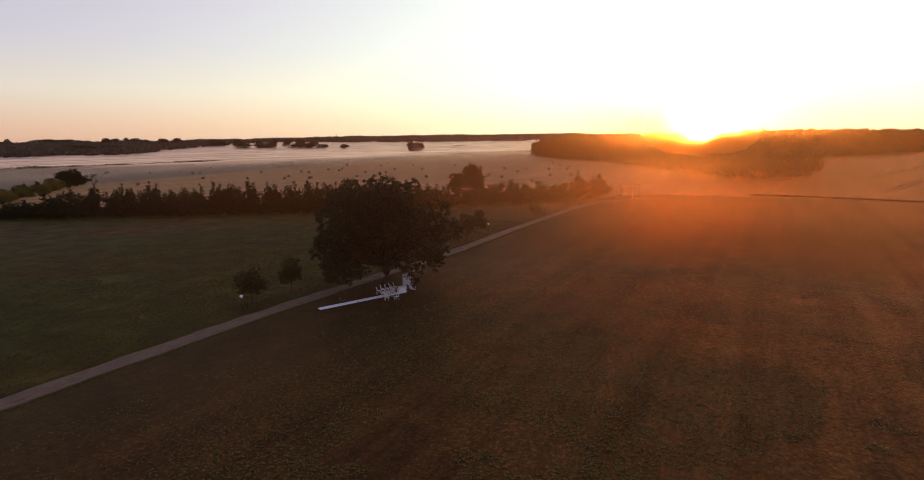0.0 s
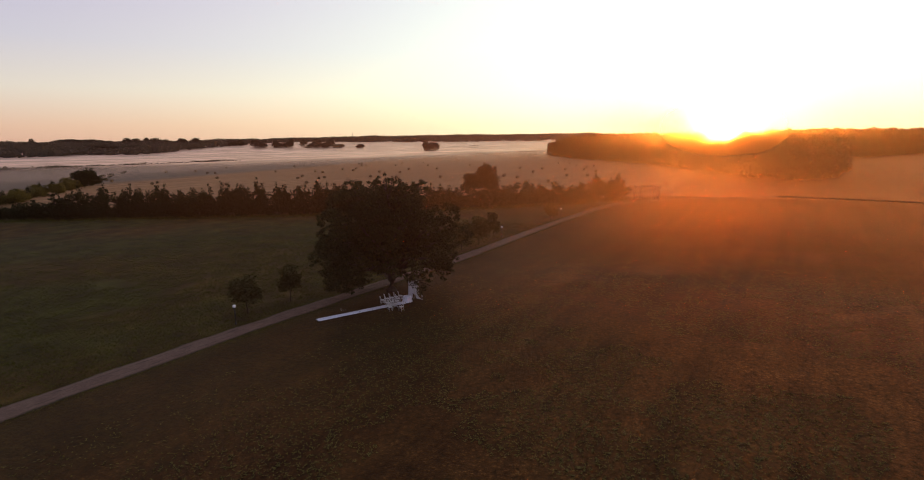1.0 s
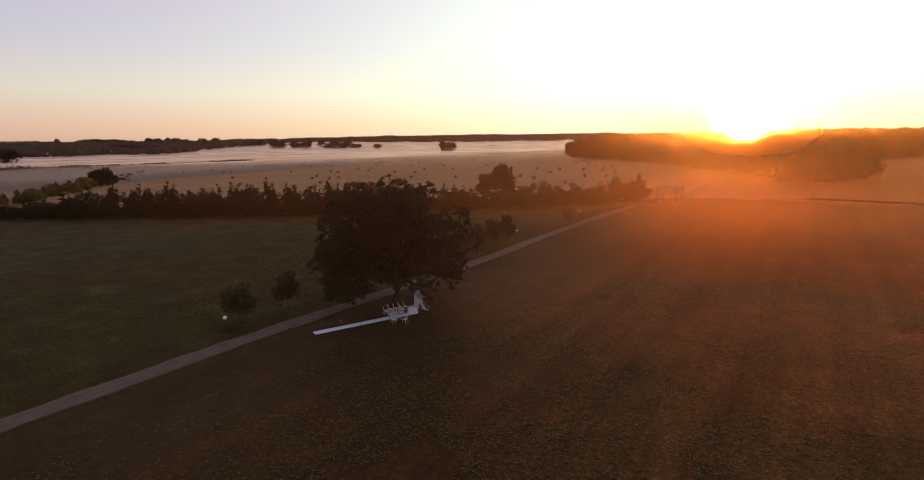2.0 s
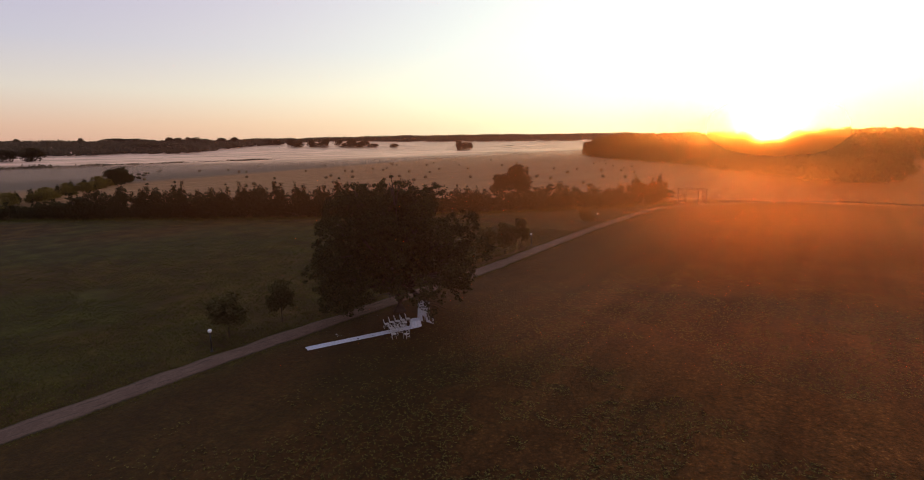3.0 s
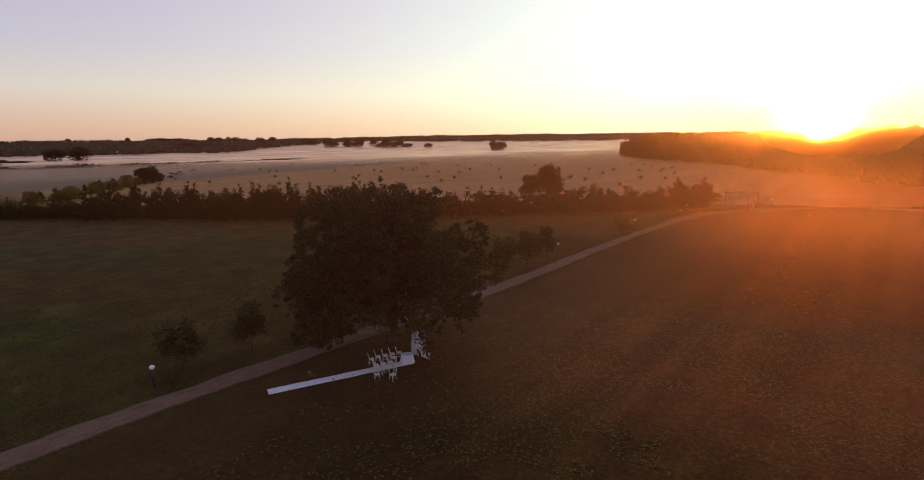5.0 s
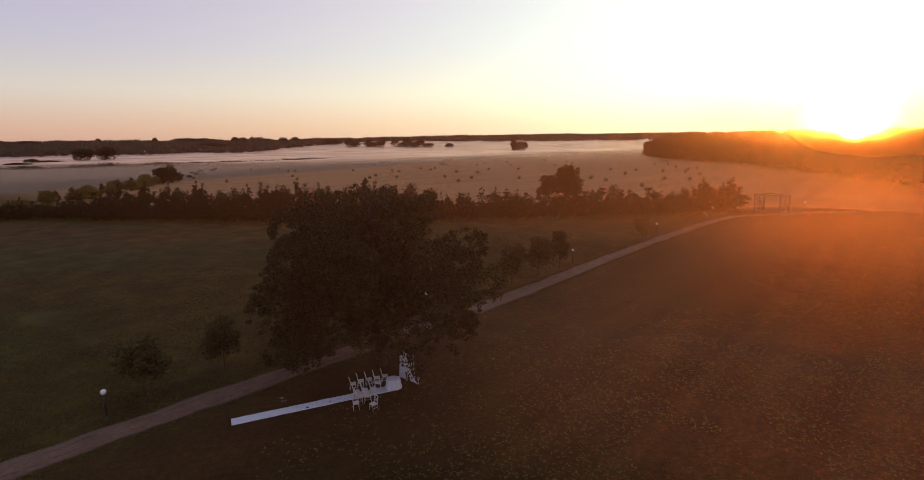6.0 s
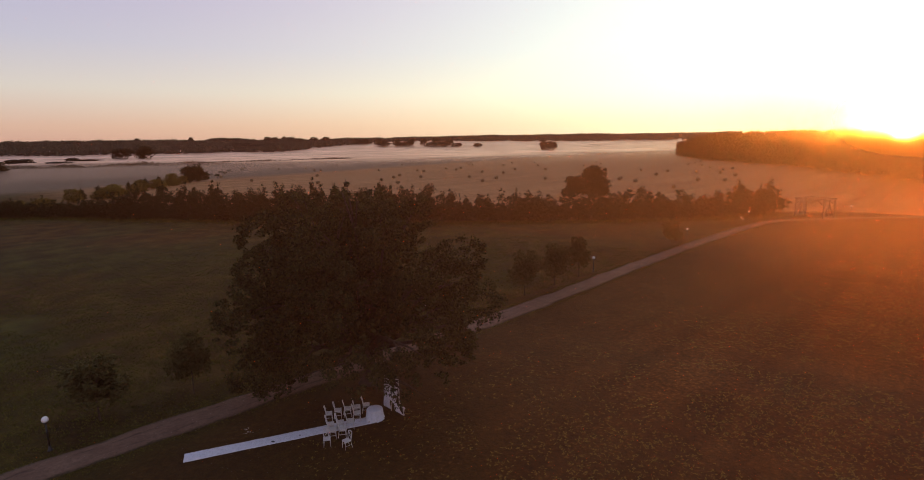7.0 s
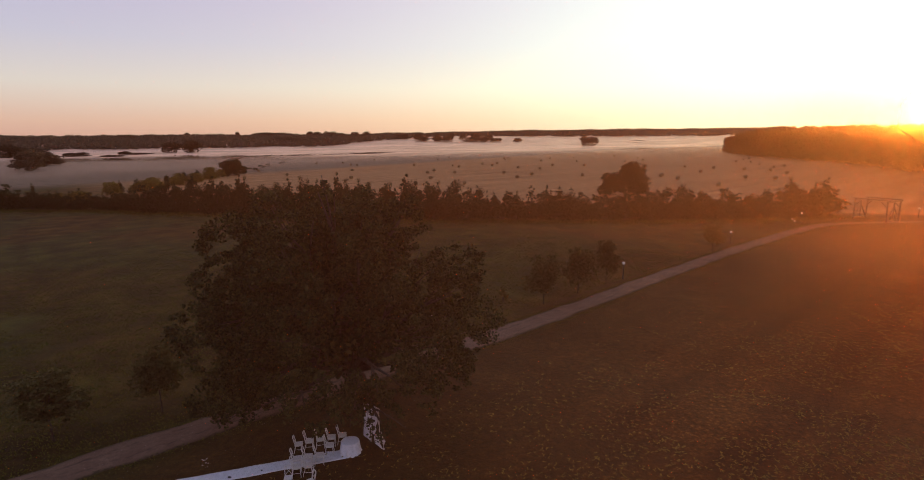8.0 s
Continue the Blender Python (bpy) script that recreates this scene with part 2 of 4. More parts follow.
REED_LEAF = leaf_material("reed_leaf", (0.075, 0.055, 0.036), (0.13, 0.095, 0.06), 0.3)
YOUNG_LEAF = leaf_material("young_tree_leaf", (0.078, 0.067, 0.024), (0.125, 0.105, 0.038), 0.35)
WEED_LEAF = leaf_material("weed_leaf", (0.114, 0.094, 0.025), (0.225, 0.185, 0.048), 0.5, 0.6, 0.15)
GRASS_LEAF = leaf_material("grass_blade", (0.060, 0.058, 0.015), (0.130, 0.121, 0.031), 0.35)
HAY = simple("hay", (0.105, 0.064, 0.031), (0.24, 0.155, 0.078), 2.5, 0.9, 0.2, 0.8, 0.03)
WHITE_PAINT = simple("white_paint", (0.50, 0.47, 0.44), (0.64, 0.61, 0.58), 3.0, 0.45, 0.4, 0.1, 0.002)
CLOTH = simple("white_cloth", (0.54, 0.53, 0.56), (0.68, 0.67, 0.71), 4.0, 0.9, 0.1, 0.25, 0.004)
DARK_METAL = simple("black_painted_metal", (0.012, 0.011, 0.011), (0.03, 0.028, 0.026), 6.0, 0.45, 0.5, 0.1, 0.002)
GLOBE = simple("opal_glass", (0.78, 0.77, 0.75), (0.86, 0.85, 0.83), 5.0, 0.25, 0.5, 0.02, 0.001)
TIMBER = simple("weathered_timber", (0.15, 0.092, 0.052), (0.28, 0.178, 0.105), 2.0, 0.8, 0.25, 0.5, 0.01)
STONE = simple("pale_stone", (0.4, 0.38, 0.36), (0.6, 0.58, 0.55), 4.0, 0.8, 0.3, 0.4, 0.01)

# ---- building helpers ----


def mesh(name, verts, faces, material, smooth=False):
    me = bpy.data.meshes.new(name)
    me.from_pydata([tuple(v) for v in verts], [], faces)
    me.materials.append(material)
    if smooth:
        me.polygons.foreach_set("use_smooth", [True] * len(me.polygons))
    me.update()
    return me


def quads(name, verts, material):
    """A mesh of loose leaves from an array (n, 3 or 4 corners, 3)."""
    verts = np.asarray(verts, dtype=np.float32)
    n, k = verts.shape[:2]
    me = bpy.data.meshes.new(name)
    me.vertices.add(n * k)
    me.vertices.foreach_set("co", verts.ravel())
    me.loops.add(n * k)
    me.loops.foreach_set("vertex_index", np.arange(n * k, dtype=np.int32))
    me.polygons.add(n)
    me.polygons.foreach_set("loop_start", np.arange(0, n * k, k, dtype=np.int32))
    me.materials.append(material)
    me.update(calc_edges=True)
    return me


def thing(name, label, category, group="", at=None, kind=""):
    ob = new(name)
    ob.empty_display_size = 0.2
    if at is not None:
        ob.matrix_basis = at
    return tagged(ob, label, category, group, kind)


def part(name, data, parent, label="", at=None):
    """One mesh object under a thing or a part. data: a mesh, or a (bmesh, material) pair."""
    if isinstance(data, tuple):
        bm, material = data
        data = bpy.data.meshes.new(name)
        bm.to_mesh(data)
        bm.free()
        data.materials.append(material)
    ob = new(name, data)
    ob.parent = parent
    if at is not None:
        ob.matrix_basis = at
    return tagged(ob, label)


def add_box(bm, centre, size, turn=None, bevel=0.0):
    m = Matrix.Translation(centre) @ (turn or Matrix()) @ Matrix.Diagonal((*size, 1))
    made = bmesh.ops.create_cube(bm, size=1.0, matrix=m)["verts"]
    if bevel:
        edges = list({e for v in made for e in v.link_edges})
        bmesh.ops.bevel(bm, geom=edges, offset=bevel, segments=1, affect="EDGES")
    return bm


def add_beam(bm, a, b, w, d, bevel=0.0):
    """A squared bar from a to b."""
    a, b = Vector(a), Vector(b)
    turn = (b - a).to_track_quat("Z", "Y").to_matrix().to_4x4()
    return add_box(bm, (a + b) / 2, (w, d, (b - a).length), turn, bevel)


def add_tube(bm, path, radii, sides=8):
    """A tapered round limb along a path."""
    path = [Vector(p) for p in path]
    rings = []
    for i, p in enumerate(path):
        way = (path[min(i + 1, len(path) - 1)] - path[max(i - 1, 0)]).normalized()
        q = way.to_track_quat("Z", "Y")
        rings.append([bm.verts.new(p + q @ Vector((radii[i] * math.cos(a), radii[i] * math.sin(a), 0)))
                      for a in [2 * math.pi * k / sides for k in range(sides)]])
    for r0, r1 in zip(rings, rings[1:]):
        for k in range(sides):
            f = bm.faces.new((r0[k], r0[(k + 1) % sides], r1[(k + 1) % sides], r1[k]))
            f.smooth = True
    bm.faces.new(list(reversed(rings[0])))
    bm.faces.new(rings[-1])
    return bm


def add_lathe(bm, profile, sides=20):
    """A turned body from (radius, height) pairs."""
    rings = [[bm.verts.new((r * math.cos(a), r * math.sin(a), z)) for a in [2 * math.pi * k / sides for k in range(sides)]] for r, z in profile]
    for r0, r1 in zip(rings, rings[1:]):
        for k in range(sides):
            f = bm.faces.new((r0[k], r0[(k + 1) % sides], r1[(k + 1) % sides], r1[k]))
            f.smooth = True
    bm.faces.new(list(reversed(rings[0])))
    bm.faces.new(rings[-1])
    return bm


def leaves_at(rng, centres, spread, per, size):
    """Leaf quads in clumps round the centres (n, 3): an array (n * per, 4, 3)."""
    centres = np.repeat(np.asarray(centres, float), per, axis=0)
    spread = np.repeat(np.broadcast_to(np.asarray(spread, float), len(centres) // per), per)
    n = len(centres)
    off = rng.normal(size=(n, 3))
    off /= np.linalg.norm(off, axis=1, keepdims=True)
    off *= (rng.random(n) ** 0.45 * spread)[:, None]
    off[:, 2] *= 0.75
    c = centres + off
    u = rng.normal(size=(n, 3)) + off / np.maximum(spread, 0.01)[:, None] * 0.6
    u /= np.linalg.norm(u, axis=1, keepdims=True)
    v = np.cross(u, rng.normal(size=(n, 3)))
    v /= np.linalg.norm(v, axis=1, keepdims=True)
    s = (size * (0.65 + 0.7 * rng.random(n)))[:, None]
    return np.stack([c - u * s * 0.5, c + v * s * 0.34, c + u * s * 0.62, c - v * s * 0.34], axis=1)


def far_leaves(*how):
    """The same with three-cornered leaves, for trees far off."""
    q = leaves_at(*how)
    mid = (q[:, 1] + q[:, 3]) * 0.5
    fore = (q[:, 2] - mid) * 0.5
    return np.stack([q[:, 0], mid + fore + (q[:, 1] - mid) * 1.32, mid + fore - (q[:, 1] - mid) * 1.32], axis=1)


def shell_points(rng, blobs, n, inner=0.55, low=-0.9):
    """Points in the outer part of a union of egg-shaped blobs (x, y, z, rx, ry, rz), with few deep inside."""
    blobs = np.asarray(blobs, float)
    weight = blobs[:, 3] * blobs[:, 5]
    pick = rng.choice(len(blobs), size=n * 3, p=weight / weight.sum())
    d = rng.normal(size=(n * 3, 3))
    d /= np.linalg.norm(d, axis=1, keepdims=True)
    r = inner + (1 - inner) * rng.random(n * 3) ** 0.6
    pts = blobs[pick, :3] + d * blobs[pick, 3:] * r[:, None]
    keep = np.ones(len(pts), bool)
    for i, b in enumerate(blobs):
        deep = (((pts - b[:3]) / b[3:]) ** 2).sum(axis=1) < 0.5 ** 2
        keep &= ~(deep & (pick != i) & (rng.random(len(pts)) < 0.7))
    keep &= d[:, 2] > low
    return pts[keep][:n]

# ---- ground ----


def ease(v, lo, hi):
    v = min(max((v - lo) / (hi - lo), 0.0), 1.0)
    return v * v * (3 - 2 * v)


def height(x, y):
    """The land: flat near by, rising to low wooded hills far off, higher and nearer in the west."""
    dx, dy = x + 20, y - 40
    r, az = math.hypot(dx, dy), math.degrees(math.atan2(-dx, dy))
    west = ease(az, 30, 62) * (1 - ease(az, 150, 175))
    start, end = 1500 - 250 * west, 3000 - 900 * west
    rise = (52 - 21 * west - 9 * (1 - ease(az, 18, 42))) * ease(r, start, end) * (0.12 + 0.88 * ease(az, 8, 20))
    return rise + (3.0 * noise.noise((x / 700, y / 700, 0)) * ease(r, 1200, 2200))


def build_ground():
    radii = [0, 8, 18, 30, 45, 60, 80, 100, 125, 150, 180, 220, 270, 330, 400, 500, 620, 780, 960, 1150, 1350, 1550, 1750, 1950, 2150, 2350, 2600, 2850, 3100, 3400, 3800, 4300, 4700]
    n = 144
    verts, faces = [(-20, 40, 0)], []
    for r in radii[1:]:
        for k in range(n):
            a = 2 * math.pi * k / n
            x, y = -20 + r * math.cos(a), 40 + r * math.sin(a)
            verts.append((x, y, height(x, y)))
    faces += [(0, 1 + k, 1 + (k + 1) % n) for k in range(n)]
    for i in range(len(radii) - 2):
        a, b = 1 + i * n, 1 + (i + 1) * n
        faces += [(a + k, b + k, b + (k + 1) % n, a + (k + 1) % n) for k in range(n)]
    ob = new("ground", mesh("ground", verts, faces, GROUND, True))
    tagged(ob, "dark dewy lawn, weedy field, mown hay and meadow", "ground", kind="structure")


build_ground()


def curve_points(points, step):
    """Points along a smooth line through the given ones."""
    pts = [Vector((*p, 0)) for p in points]
    pts = [pts[0] * 2 - pts[1]] + pts + [pts[-1] * 2 - pts[-2]]
    outp = []
    for i in range(1, len(pts) - 2):
        p0, p1, p2, p3 = pts[i - 1:i + 3]
        k = max(2, int((p2 - p1).length / step))
        for j in range(k):
            t = j / k
            outp.append(0.5 * (2 * p1 + (p2 - p0) * t + (2 * p0 - 5 * p1 + 4 * p2 - p3) * t * t + (3 * p1 - p0 - 3 * p2 + p3) * t ** 3))
    return outp + [pts[-2]]


def strip(name, points, width, z, material, wobble, label, category, crown=0.0, step=1.2):
    line = curve_points(points, step)
    verts, faces = [], []
    for i, p in enumerate(line):
        way = (line[min(i + 1, len(line) - 1)] - line[max(i - 1, 0)]).normalized()
        side = Vector((way.y, -way.x, 0))
        for k, s in enumerate((-0.5, -0.46, -0.2, 0.0, 0.2, 0.46, 0.5)):
            w = width + (wobble * noise.noise((p.x * 0.35, p.y * 0.35, s * 3)) if abs(s) > 0.4 else 0)
            zz = -0.03 if abs(s) == 0.5 else z + crown * (1 - 4 * s * s)
            q = p + side * (s * w)
            verts.append((q.x, q.y, zz))
    for i in range(len(line) - 1):
        for k in range(6):
            a = i * 7 + k
            faces.append((a, a + 1, a + 8, a + 7))
    me = mesh(name, verts, faces, material, True)
    att = me.attributes.new("road_side", "FLOAT", "POINT")
    att.data.foreach_set("value", [(-0.5, -0.46, -0.2, 0.0, 0.2, 0.46, 0.5)[k % 7] for k in range(len(verts))])
    return tagged(new(name, me), label, category, kind="structure")


ROAD = [(-52.2, -60), (-52.3, 0), (-52.5, 30), (-52.5, 46), (-51.8, 65), (-51.2, 85), (-51.8, 104), (-52.3, 130), (-52.1, 147), (-51.7, 162), (-50.3, 174), (-46.3, 181.5), (-41.1, 188), (-31.5, 199), (-22, 207), (-12, 213), (-3, 215.5), (14, 213.5), (38, 209), (90, 202)]
strip("road", ROAD, 2.85, 0.03, GRAVEL, 0.9, "narrow pale gravel drive between lawn and field", "road", 0.03)
strip("field_bank", [(-8, 213.5), (-2, 213.2), (14, 211), (38, 206.5), (90, 199.5), (160, 188)], 1.5, 0.05, SOIL, 0.6, "low dark earth bank between the drive and the field", "bank", 0.45, 2.0)
for shift in (0.0, 2.4):
    strip("wheel_track", [(33 + shift, 240), (45 + shift, 280), (58 + shift, 318), (82 + shift, 380)], 0.7, 0.012, SOIL, 0.4, "dark tractor track across the mown field", "track", 0.0, 3.0)
    strip("wheel_track", [(38 + shift, 322), (58 + shift, 384), (82 + shift, 459), (110 + shift, 560)], 0.8, 0.012, SOIL, 0.4, "dark tractor track across the mown field", "track", 0.0, 3.0)

# ---- trees ----


def limbs_mesh(rng, trunk_h, trunk_r, tips, sides=8):
    bm = bmesh.new()
    lean = Vector((rng.normal() * 0.02, rng.normal() * 0.02, 0)) * trunk_h
    fork = Vector((0, 0, trunk_h)) + lean
    add_tube(bm, [(0, 0, -0.15), (0, 0, 0.12), lean * 0.4 + Vector((0, 0, trunk_h * 0.5)), fork], [trunk_r * 1.5, trunk_r * 1.08, trunk_r * 0.9, trunk_r * 0.8], sides)
    for tip in tips:
        tip = Vector(tip)
        mid = fork.lerp(tip, 0.5) + Vector((0, 0, 0.12 * (tip - fork).length))
        q = fork.lerp(mid, 0.5) + Vector(rng.normal(size=3)) * 0.03 * trunk_h
        r = trunk_r * (0.3 + 0.25 * rng.random())
        add_tube(bm, [fork - Vector((0, 0, 0.3 * trunk_r)), q, mid, tip], [r * 1.2, r, r * 0.65, r * 0.15], max(5, sides - 2))
    return bm


def build_oak():
    rng = np.random.default_rng(11)
    oak = thing("oak_tree", "broad old oak with dark dense crown beside the gravel drive", "tree", at=pose(-48.3, 60.6, 0))
    # crown lobes, relative to the trunk's foot: wide and low-hanging below, domed above
    centre = Vector((0.3, -0.9, 0))
    blobs = []
    for z, radius, n, size in ((3.3, 7.0, 13, 1.65), (5.6, 7.6, 15, 1.75), (8.0, 7.2, 14, 1.75), (10.2, 6.3, 13, 1.65), (12.2, 5.3, 11, 1.5), (13.7, 3.8, 9, 1.3), (14.6, 1.6, 5, 1.15)):
        for k in range(n):
            a = 2 * math.pi * (k + 0.35 * rng.normal()) / n + z
            r = radius * (1 + 0.16 * rng.normal())
            s = size * (0.62 + 0.62 * rng.random())
            blobs.append((centre.x + r * math.cos(a), centre.y + r * math.sin(a), z + 0.5 * rng.normal(), s * 1.1, s * 1.1, s * 0.9))
    # a bough that hangs before the arch
    blobs += [(4.3, 6.7, 4.3, 1.7, 1.7, 1.3), (4.4, 6.0, 2.9, 1.3, 1.3, 1.0), (3.2, 6.6, 6.0, 1.8, 1.8, 1.4),
              (-1.3, -8.4, 2.7, 1.9, 1.7, 1.9), (-3.0, -7.2, 2.5, 1.8, 1.7, 1.8), (0.3, -8.4, 3.1, 1.6, 1.4, 1.7), (-4.4, -6.0, 3.2, 1.6, 1.6, 1.5)]
    blobs += [(5.9, -2.0, 2.7, 1.15, 1.0, 1.1), (6.4, -1.7, 1.9, 0.6, 0.55, 0.65), (6.25, -1.75, 1.25, 0.35, 0.3, 0.45)]
    core = [(centre.x, centre.y, 6.8, 5.0, 5.0, 2.8), (centre.x, centre.y, 10.3, 4.3, 4.3, 3.2)]
    bm = bmesh.new()
    fork = Vector((0, 0, 3.0))
    add_tube(bm, [(0, 0, -0.2), (0.02, 0, 0.25), (0.05, 0.02, 1.6), fork], [0.95, 0.66, 0.55, 0.52], 14)
    part("trunk", (bm, BARK), oak)
    for b in blobs[::2]:
        tip = Vector(b[:3])
        bm = bmesh.new()
        q = fork.lerp(tip, 0.35) + Vector((0, 0, 0.6)) + Vector(rng.normal(size=3)) * 0.3
        q2 = fork.lerp(tip, 0.7) + Vector((0, 0, 0.5)) + Vector(rng.normal(size=3)) * 0.3
        r = 0.13 + 0.09 * rng.random()
        add_tube(bm, [fork - Vector((0, 0, 0.4)), q, q2, tip], [r * 1.3, r, r * 0.6, 0.03], 7)
        for j in range(3):
            e = tip + Vector(rng.normal(size=3)) * 0.7
            add_tube(bm, [q2, q2.lerp(e, 0.5) + Vector((0, 0, 0.15)), e], [r * 0.4, r * 0.25, 0.02], 5)
        part("limb", (bm, BARK), oak)
    outer = shell_points(rng, blobs, 2600, 0.8)
    side = np.clip(np.cos(np.arctan2(outer[:, 1], outer[:, 0]) + 0.78), 0, 1) ** 4      # 1 over the seats, to the south-east
    outer = outer[outer[:, 2] > 1.3 - 0.5 * (outer[:, 1] < -5.5) * (outer[:, 0] < 0.8) + 1.0 * rng.random(len(outer)) + 2.3 * side - 3.6 * (outer[:, 0] > 4.9) * (outer[:, 0] < 7.2) * (np.abs(outer[:, 1] + 1.7) < 0.8)]
    inner = shell_points(rng, core, 380, 0.3)
    lv = np.concatenate([leaves_at(rng, outer, 0.22 + 0.36 * rng.random(len(outer)), 50, 0.18),
                         leaves_at(rng, inner[inner[:, 2] > 3.4], 0.9, 34, 0.34)])
    part("crown", quads("crown", lv, OAK_LEAF), oak)


build_oak()


def make_tree(name, label, category, group, seed, h, w, leaf, leaf_size, clumps, per, stem, at, trunk_r=0.12, squat=1.0, leaders=0, loose=1.0):
    """A tree or tall shrub of height h and width w whose crown begins at the height stem.

    leaders: upright plumes of uneven height that give a ragged top; none for a rounded crown."""
    rng = np.random.default_rng(seed)
    ob = thing(name, label, category, group, at)
    ch = h - stem
    blobs = [(0, 0, stem + ch * 0.43, w * 0.34, w * 0.34, ch * 0.45)]
    k = 7
    for i in range(k):
        a = 2 * math.pi * i / k + rng.normal() * 0.3
        z = stem + ch * (0.16 + 0.46 * rng.random())
        s = w * (0.2 + 0.07 * rng.random())
        blobs.append((w * 0.28 * math.cos(a), w * 0.28 * math.sin(a), z, s, s, ch * (0.18 + 0.08 * rng.random()) * squat))
    for i in range(leaders):
        a = 2 * math.pi * i / leaders + rng.random()
        off = w * (0.05 + 0.25 * rng.random())
        top = ch * (1.04 if i == 0 else 0.76 + 0.26 * rng.random())
        for t in (0.45, 0.62, 0.78, 0.9, 0.97):
            r = w * 0.25 * (1.1 - t) ** 0.5
            blobs.append((off * math.cos(a) * (0.6 + 0.4 * t), off * math.sin(a) * (0.6 + 0.4 * t), stem + top * t, r, r, ch * 0.1))
    if not leaders:
        for i in range(4):
            a = 2 * math.pi * i / 4 + rng.random()
            blobs.append((w * 0.19 * math.cos(a), w * 0.19 * math.sin(a), stem + ch * (0.68 + 0.12 * rng.random()), w * 0.2, w * 0.2, ch * 0.19))
    part("trunk", (limbs_mesh(rng, stem + ch * 0.25, trunk_r, [b[:3] for b in blobs[1:12]], 5 if leaf_size > 0.3 else 7), BARK), ob)
    pts = shell_points(rng, blobs, clumps, 0.4)
    pts = pts[pts[:, 2] > stem * 0.8]
    spread = w * 0.075 * loose * (0.5 + 0.9 * rng.random(len(pts)))
    grow = leaves_at if leaf_size < 0.3 else far_leaves
    part("crown", quads("crown", grow(rng, pts, spread, per, leaf_size), leaf), ob)
    return ob


def place(x, y, turn=0.0, s=1.0, sz=None):
    return pose(x, y, height(x, y), 0, 0, turn) @ Matrix.Diagonal((s, s, sz or s, 1))


# hedge and tree belt behind the lawn: a smooth line with shrubs of the heights seen along it
HEDGE = [(-264, 34), (-240, 42), (-222, 52), (-204, 68), (-186, 79), (-168, 91), (-150, 102), (-131, 114), (-110, 132), (-92, 149), (-77, 164), (-66, 176), (-56, 194)]
TREES_AT = [-262, -222, -212, -206, -192, -187, -183, -177, -172, -167, -164, -161, -157, -150, -146, -142, -135, -128, -120, -114, -110, -103, -99, -95, -92, -88, -84, -79, -73, -66, -61, -57, -53]
TREES_HIGH = [4.6, 5.0, 6.0, 3.4, 3.4, 9.2, 10.1, 8.2, 9.2, 10.3, 8.4, 9.9, 8.3, 8.3, 10.6, 9.2, 10.2, 9.5, 9.9, 8.2, 6.2, 6.6, 7.4, 6.8, 5.6, 5.3, 7.0, 8.8, 7.6, 7.0, 8.8, 7.2, 6.0]


def hedge_height(x):
    high = float(np.interp(x, TREES_AT, TREES_HIGH))
    return high * (1.3 if high > 5.0 else 1.1)


